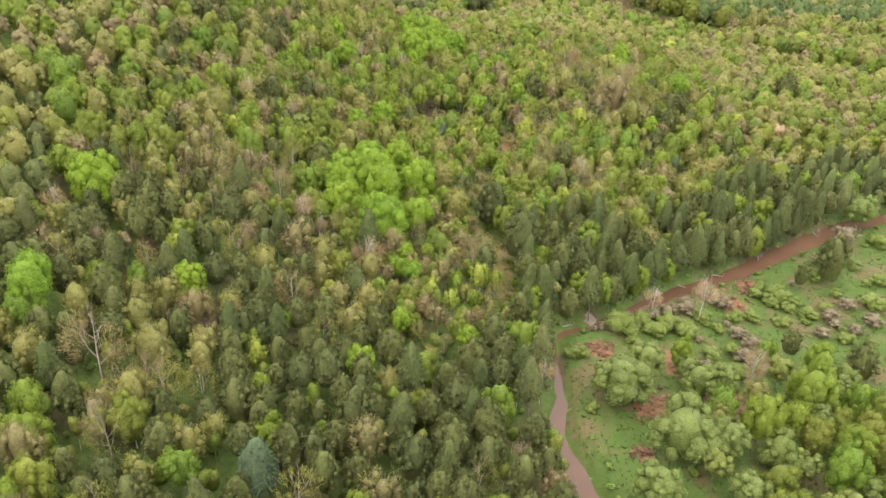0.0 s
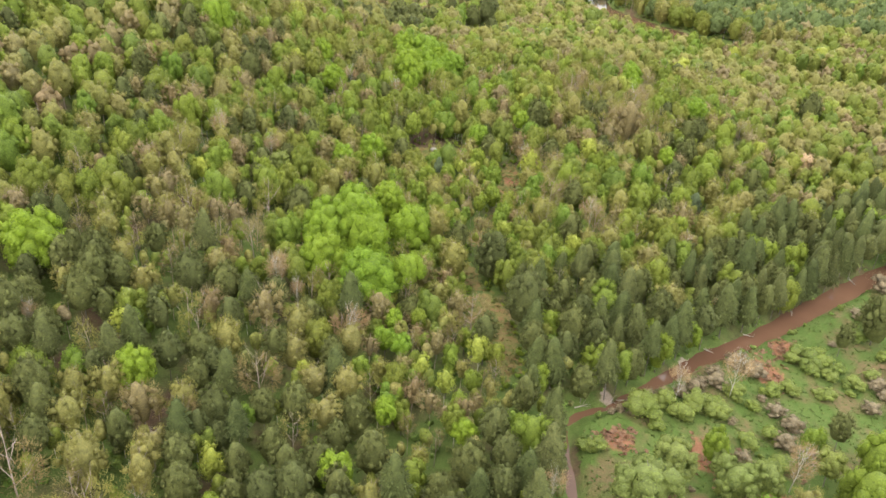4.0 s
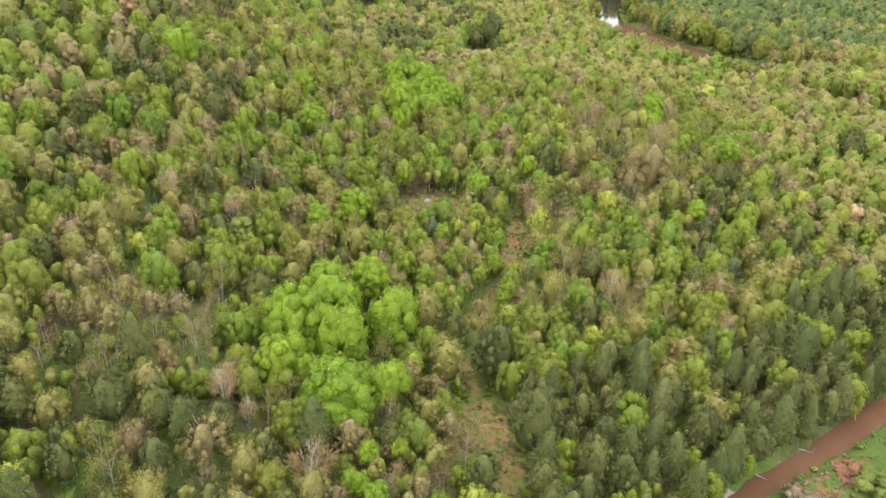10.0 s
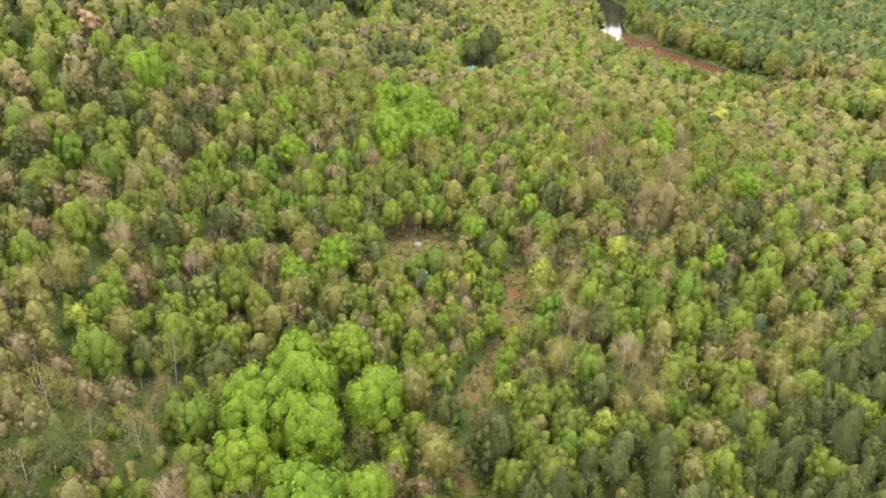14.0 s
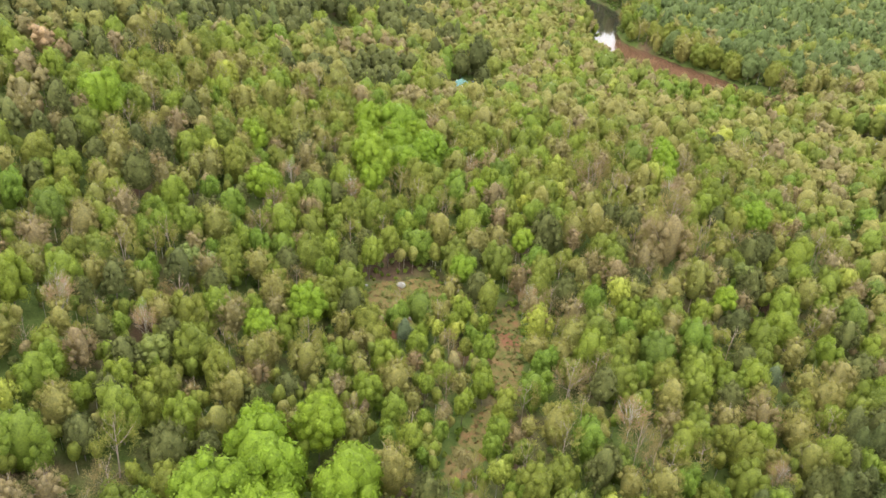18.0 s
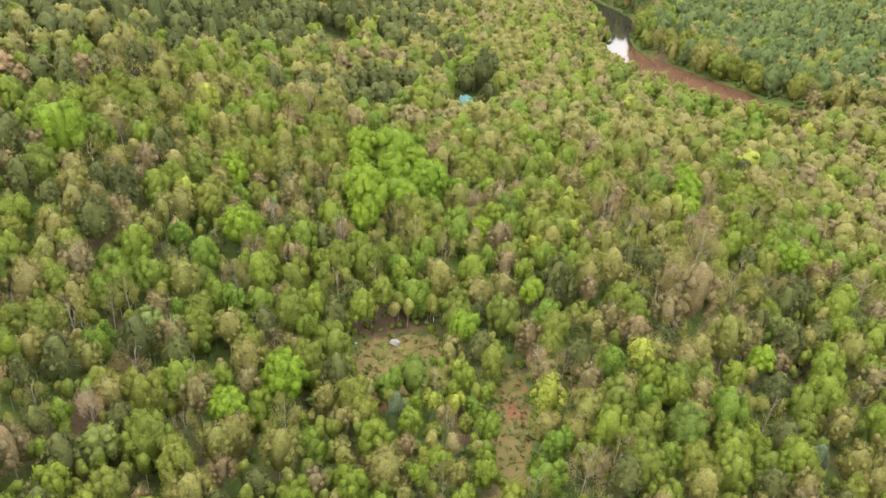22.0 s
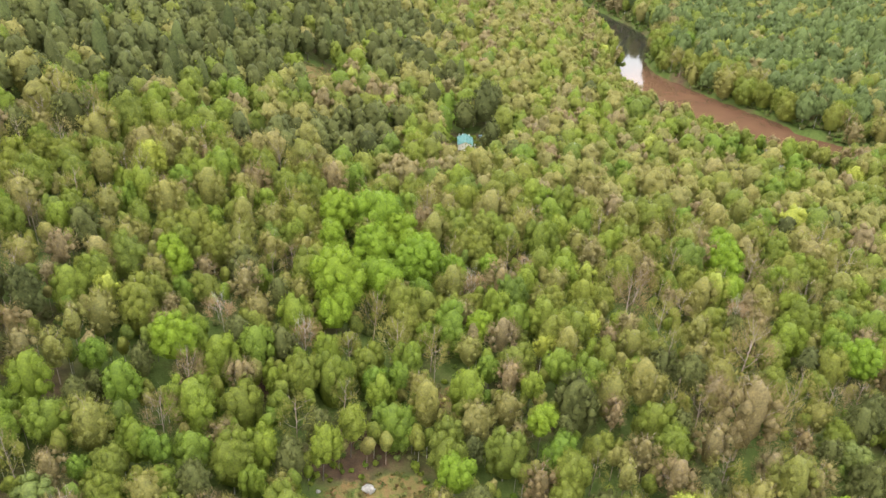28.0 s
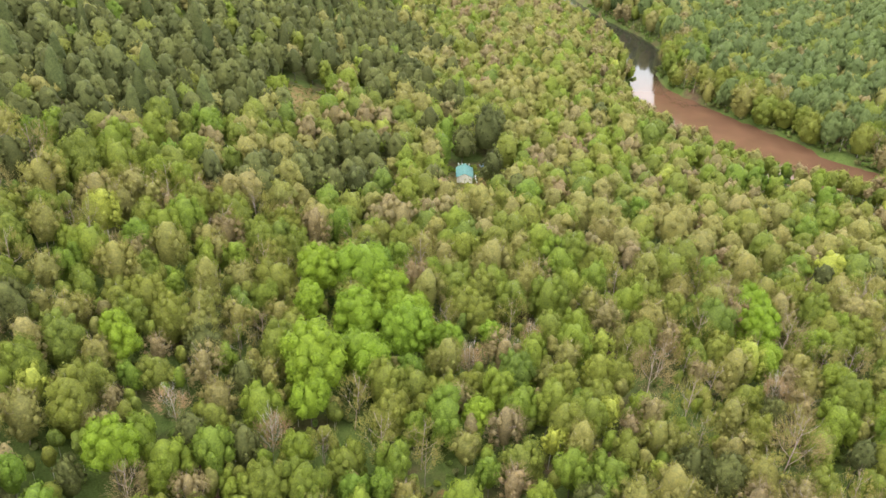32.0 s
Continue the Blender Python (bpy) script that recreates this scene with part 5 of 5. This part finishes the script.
def road():
    p, d = along(ROAD, 4.0)
    side = np.stack([-d[:, 1], d[:, 0]], 1)
    z = height(p[:, 0], p[:, 1]) + 0.35
    v = np.concatenate([np.c_[p + side * w, z + up] for w, up in ((3.3, -0.9), (2.8, 0.0), (-2.8, 0.0), (-3.3, -0.9))])
    i, n = np.arange(len(p) - 1), len(p)
    f = np.concatenate([np.stack([i + k * n, i + (k + 1) * n, i + 1 + (k + 1) * n, i + 1 + k * n], 1) for k in range(3)])
    tagged(new("road", mesh_of("road", v, f, [ASPHALT])), "narrow grey road on a low bank by the river", "road", kind="structure")
    rail = new("guard_rail")
    rail.location = (p[0, 0], p[0, 1], float(z[0]))
    tagged(rail, "pale steel guard rail on posts along the road", "guard rail")
    at = np.c_[p - side * 2.5, z] - np.array(rail.location)
    for a, b in zip(at[:22], at[1:23]):
        soup = Soup()
        tube(soup, a + (0, 0, -0.1), a + (0, 0, 0.75), 0.09, 0.09, 4)
        part("post", mesh_of("post", *soup.arrays(), [RAILSTEEL]), rail)
        soup = Soup()
        tube(soup, a + (0, 0, 0.65), b + (0, 0, 0.65), 0.10, 0.10, 6)
        part("beam", mesh_of("beam", *soup.arrays(), [RAILSTEEL]), rail)


road()

# ---- the cabin and its yard ----
ROOF = solid_material("teal_metal_roof", (0.10, 0.23, 0.22), (0.14, 0.29, 0.27), 0.4, 0.45, 0.05, spec=0.5)
SIDING = solid_material("cream_siding", (0.58, 0.55, 0.47), (0.70, 0.67, 0.59), 0.5, 0.7, 0.1)
WHITE = solid_material("white_plastic", (0.70, 0.70, 0.69), (0.80, 0.80, 0.79), 1.5, 0.5, 0.05)
BLUE = solid_material("blue_tarpaulin", (0.16, 0.27, 0.42), (0.22, 0.34, 0.50), 1.5, 0.5, 0.2)
DARK = solid_material("dark_paint", (0.02, 0.02, 0.022), (0.04, 0.04, 0.045), 1.0, 0.4, 0.05)
RUBBER = solid_material("black_rubber", (0.015, 0.015, 0.015), (0.03, 0.03, 0.03), 3.0, 0.8)


def box(name, size, at, mat, parent, label="", bevel=0.02, turn=(0, 0, 0)):
    bm = bmesh.new()
    bmesh.ops.create_cube(bm, size=1)
    for v in bm.verts:
        v.co = Vector((v.co.x * size[0], v.co.y * size[1], v.co.z * size[2]))
    bmesh.ops.bevel(bm, geom=list(bm.edges), offset=min(bevel, 0.4 * min(size)), segments=2, affect="EDGES")
    me = bpy.data.meshes.new(name)
    bm.to_mesh(me)
    bm.free()
    me.materials.append(mat)
    ob = part(name, me, parent, label)
    ob.location, ob.rotation_euler = at, turn
    return ob


def cabin(x, y, w, l, h, ridge):
    top = new("cabin")
    top.location = (x, y, float(height(x, y)) - 0.1)
    top.rotation_euler = (0, 0, radians(2))
    tagged(top, "small cream cabin with a teal metal gable roof", "house")
    for sx in (-1, 1):
        box("side_wall", (0.15, l - 0.32, h), (sx * (w / 2 - 0.075), 0, h / 2), SIDING, top)
    for sy in (-1, 1):
        me = bpy.data.meshes.new("gable_wall")
        a, b = sy * l / 2, sy * (l / 2 - 0.15)
        v = [(px, py, pz) for py in (a, b) for px, pz in ((-w / 2, 0), (w / 2, 0), (w / 2, h), (0, ridge - 0.05), (-w / 2, h))]
        f = [(0, 1, 2, 3, 4), (9, 8, 7, 6, 5)] + [(i, 5 + i, 5 + (i + 1) % 5, (i + 1) % 5) for i in range(5)]
        me.from_pydata(v, [], f)
        me.materials.append(SIDING)
        wall = part("gable_wall", me, top)
        for k in range(int(h / 0.3)):
            box("siding_board", (w - 0.06, 0.03, 0.26), (0, a + sy * 0.012, 0.16 + 0.3 * k), SIDING, wall, bevel=0.01)
    pitch = math.atan2(ridge - h, w / 2)
    slope = math.hypot(ridge - h, w / 2) + 0.4
    for sx in (-1, 1):
        mid = (sx * (slope / 2) * math.cos(pitch), 0, ridge + 0.05 - (slope / 2) * math.sin(pitch))
        slab = box("roof_slope", (slope, l + 0.7, 0.08), mid, ROOF, top, "teal ribbed metal roof slope", 0.01, (0, sx * pitch, 0))
        for k in range(int(l / 0.6) + 1):
            box("roof_rib", (slope, 0.05, 0.05), (0, -l / 2 - 0.2 + 0.6 * k, 0.06), ROOF, slab, bevel=0.008)
    box("ridge_cap", (0.35, l + 0.72, 0.07), (0, 0, ridge + 0.1), ROOF, top, "teal ridge cap", 0.02)


cabin(12.4, 499.6, 5.6, 8.6, 2.5, 3.9)


def barrel(x, y, label):
    bm = bmesh.new()
    bmesh.ops.create_cone(bm, cap_ends=True, segments=16, radius1=0.3, radius2=0.3, depth=0.9)
    bmesh.ops.bevel(bm, geom=[e for e in bm.edges if abs(e.verts[0].co.z - e.verts[1].co.z) < 0.01], offset=0.05, segments=2, affect="EDGES")
    me = bpy.data.meshes.new("barrel")
    bm.to_mesh(me)
    bm.free()
    me.materials.append(WHITE)
    ob = new("barrel", me)
    ob.location = (x, y, float(height(x, y)) + 0.44)
    tagged(ob, label, "barrel", "white barrels by the cabin")


for x, y in ((10, 511.1), (11.4, 511.5), (12.8, 511.2), (14.1, 511.6), (8, 485.9), (11.3, 484.4), (14.8, 482.8)):
    barrel(x, y, "white plastic barrel standing on the cabin yard")


def chair(x, y, turn):
    top = new("garden_chair")
    top.location, top.rotation_euler = (x, y, float(height(x, y))), (0, 0, radians(turn))
    tagged(top, "white plastic garden chair beside the cabin", "chair", "chairs by the cabin")
    box("seat", (0.5, 0.5, 0.05), (0, 0, 0.43), WHITE, top)
    box("backrest", (0.5, 0.05, 0.5), (0, 0.24, 0.70), WHITE, top)
    for sx in (-1, 1):
        box("armrest", (0.05, 0.45, 0.04), (sx * 0.25, 0, 0.63), WHITE, top)
        for sy in (-1, 1):
            box("leg", (0.05, 0.05, 0.42), (sx * 0.22, sy * 0.22, 0.21), WHITE, top)


chair(16.7, 498.9, 40)
chair(17.1, 496.6, 120)
chair(16.5, 501.2, -20)

pile = new("tarp_covered_pile")
pile.location = (19.3, 511.9, float(height(19.3, 511.9)) - 0.03)
tagged(pile, "low pile covered by a faded blue tarpaulin", "pile")
tv, tf = bush(np.random.default_rng(5), 1, 4, 0.05)
tarp = part("tarpaulin", mesh_of("tarpaulin", tv, tf, [BLUE], flat=False), pile)
tarp.scale = (2.6, 2.2, 1.4)
box("pallet", (2.0, 1.8, 0.14), (0, 0, 0.09), DEADWOOD, pile, "weathered wooden pallet")


def cart(x, y):
    top = new("utility_cart")
    top.location, top.rotation_euler = (x, y, float(height(x, y))), (0, 0, radians(25))
    tagged(top, "small dark utility cart parked on the yard", "vehicle")
    box("body", (1.3, 2.3, 0.5), (0, 0, 0.6), DARK, top, bevel=0.12)
    box("bonnet", (1.1, 0.8, 0.25), (0, 0.85, 0.92), DARK, top, bevel=0.08)
    box("seat", (1.0, 0.5, 0.4), (0, -0.1, 1.0), RUBBER, top, bevel=0.08)
    box("cargo_bed", (1.25, 0.9, 0.3), (0, -0.8, 0.98), DARK, top, bevel=0.03)
    for sx in (-1, 1):
        for sy in (-1, 1):
            bm = bmesh.new()
            bmesh.ops.create_cone(bm, cap_ends=True, segments=18, radius1=0.33, radius2=0.33, depth=0.24)
            bmesh.ops.bevel(bm, geom=list(bm.edges), offset=0.04, segments=1, affect="EDGES")
            me = bpy.data.meshes.new("wheel")
            bm.to_mesh(me)
            bm.free()
            me.materials.append(RUBBER)
            wheel = part("wheel", me, top)
            wheel.location, wheel.rotation_euler = (sx * 0.65, sy * 0.75, 0.33), (0, radians(90), 0)


cart(22.0, 499.6)
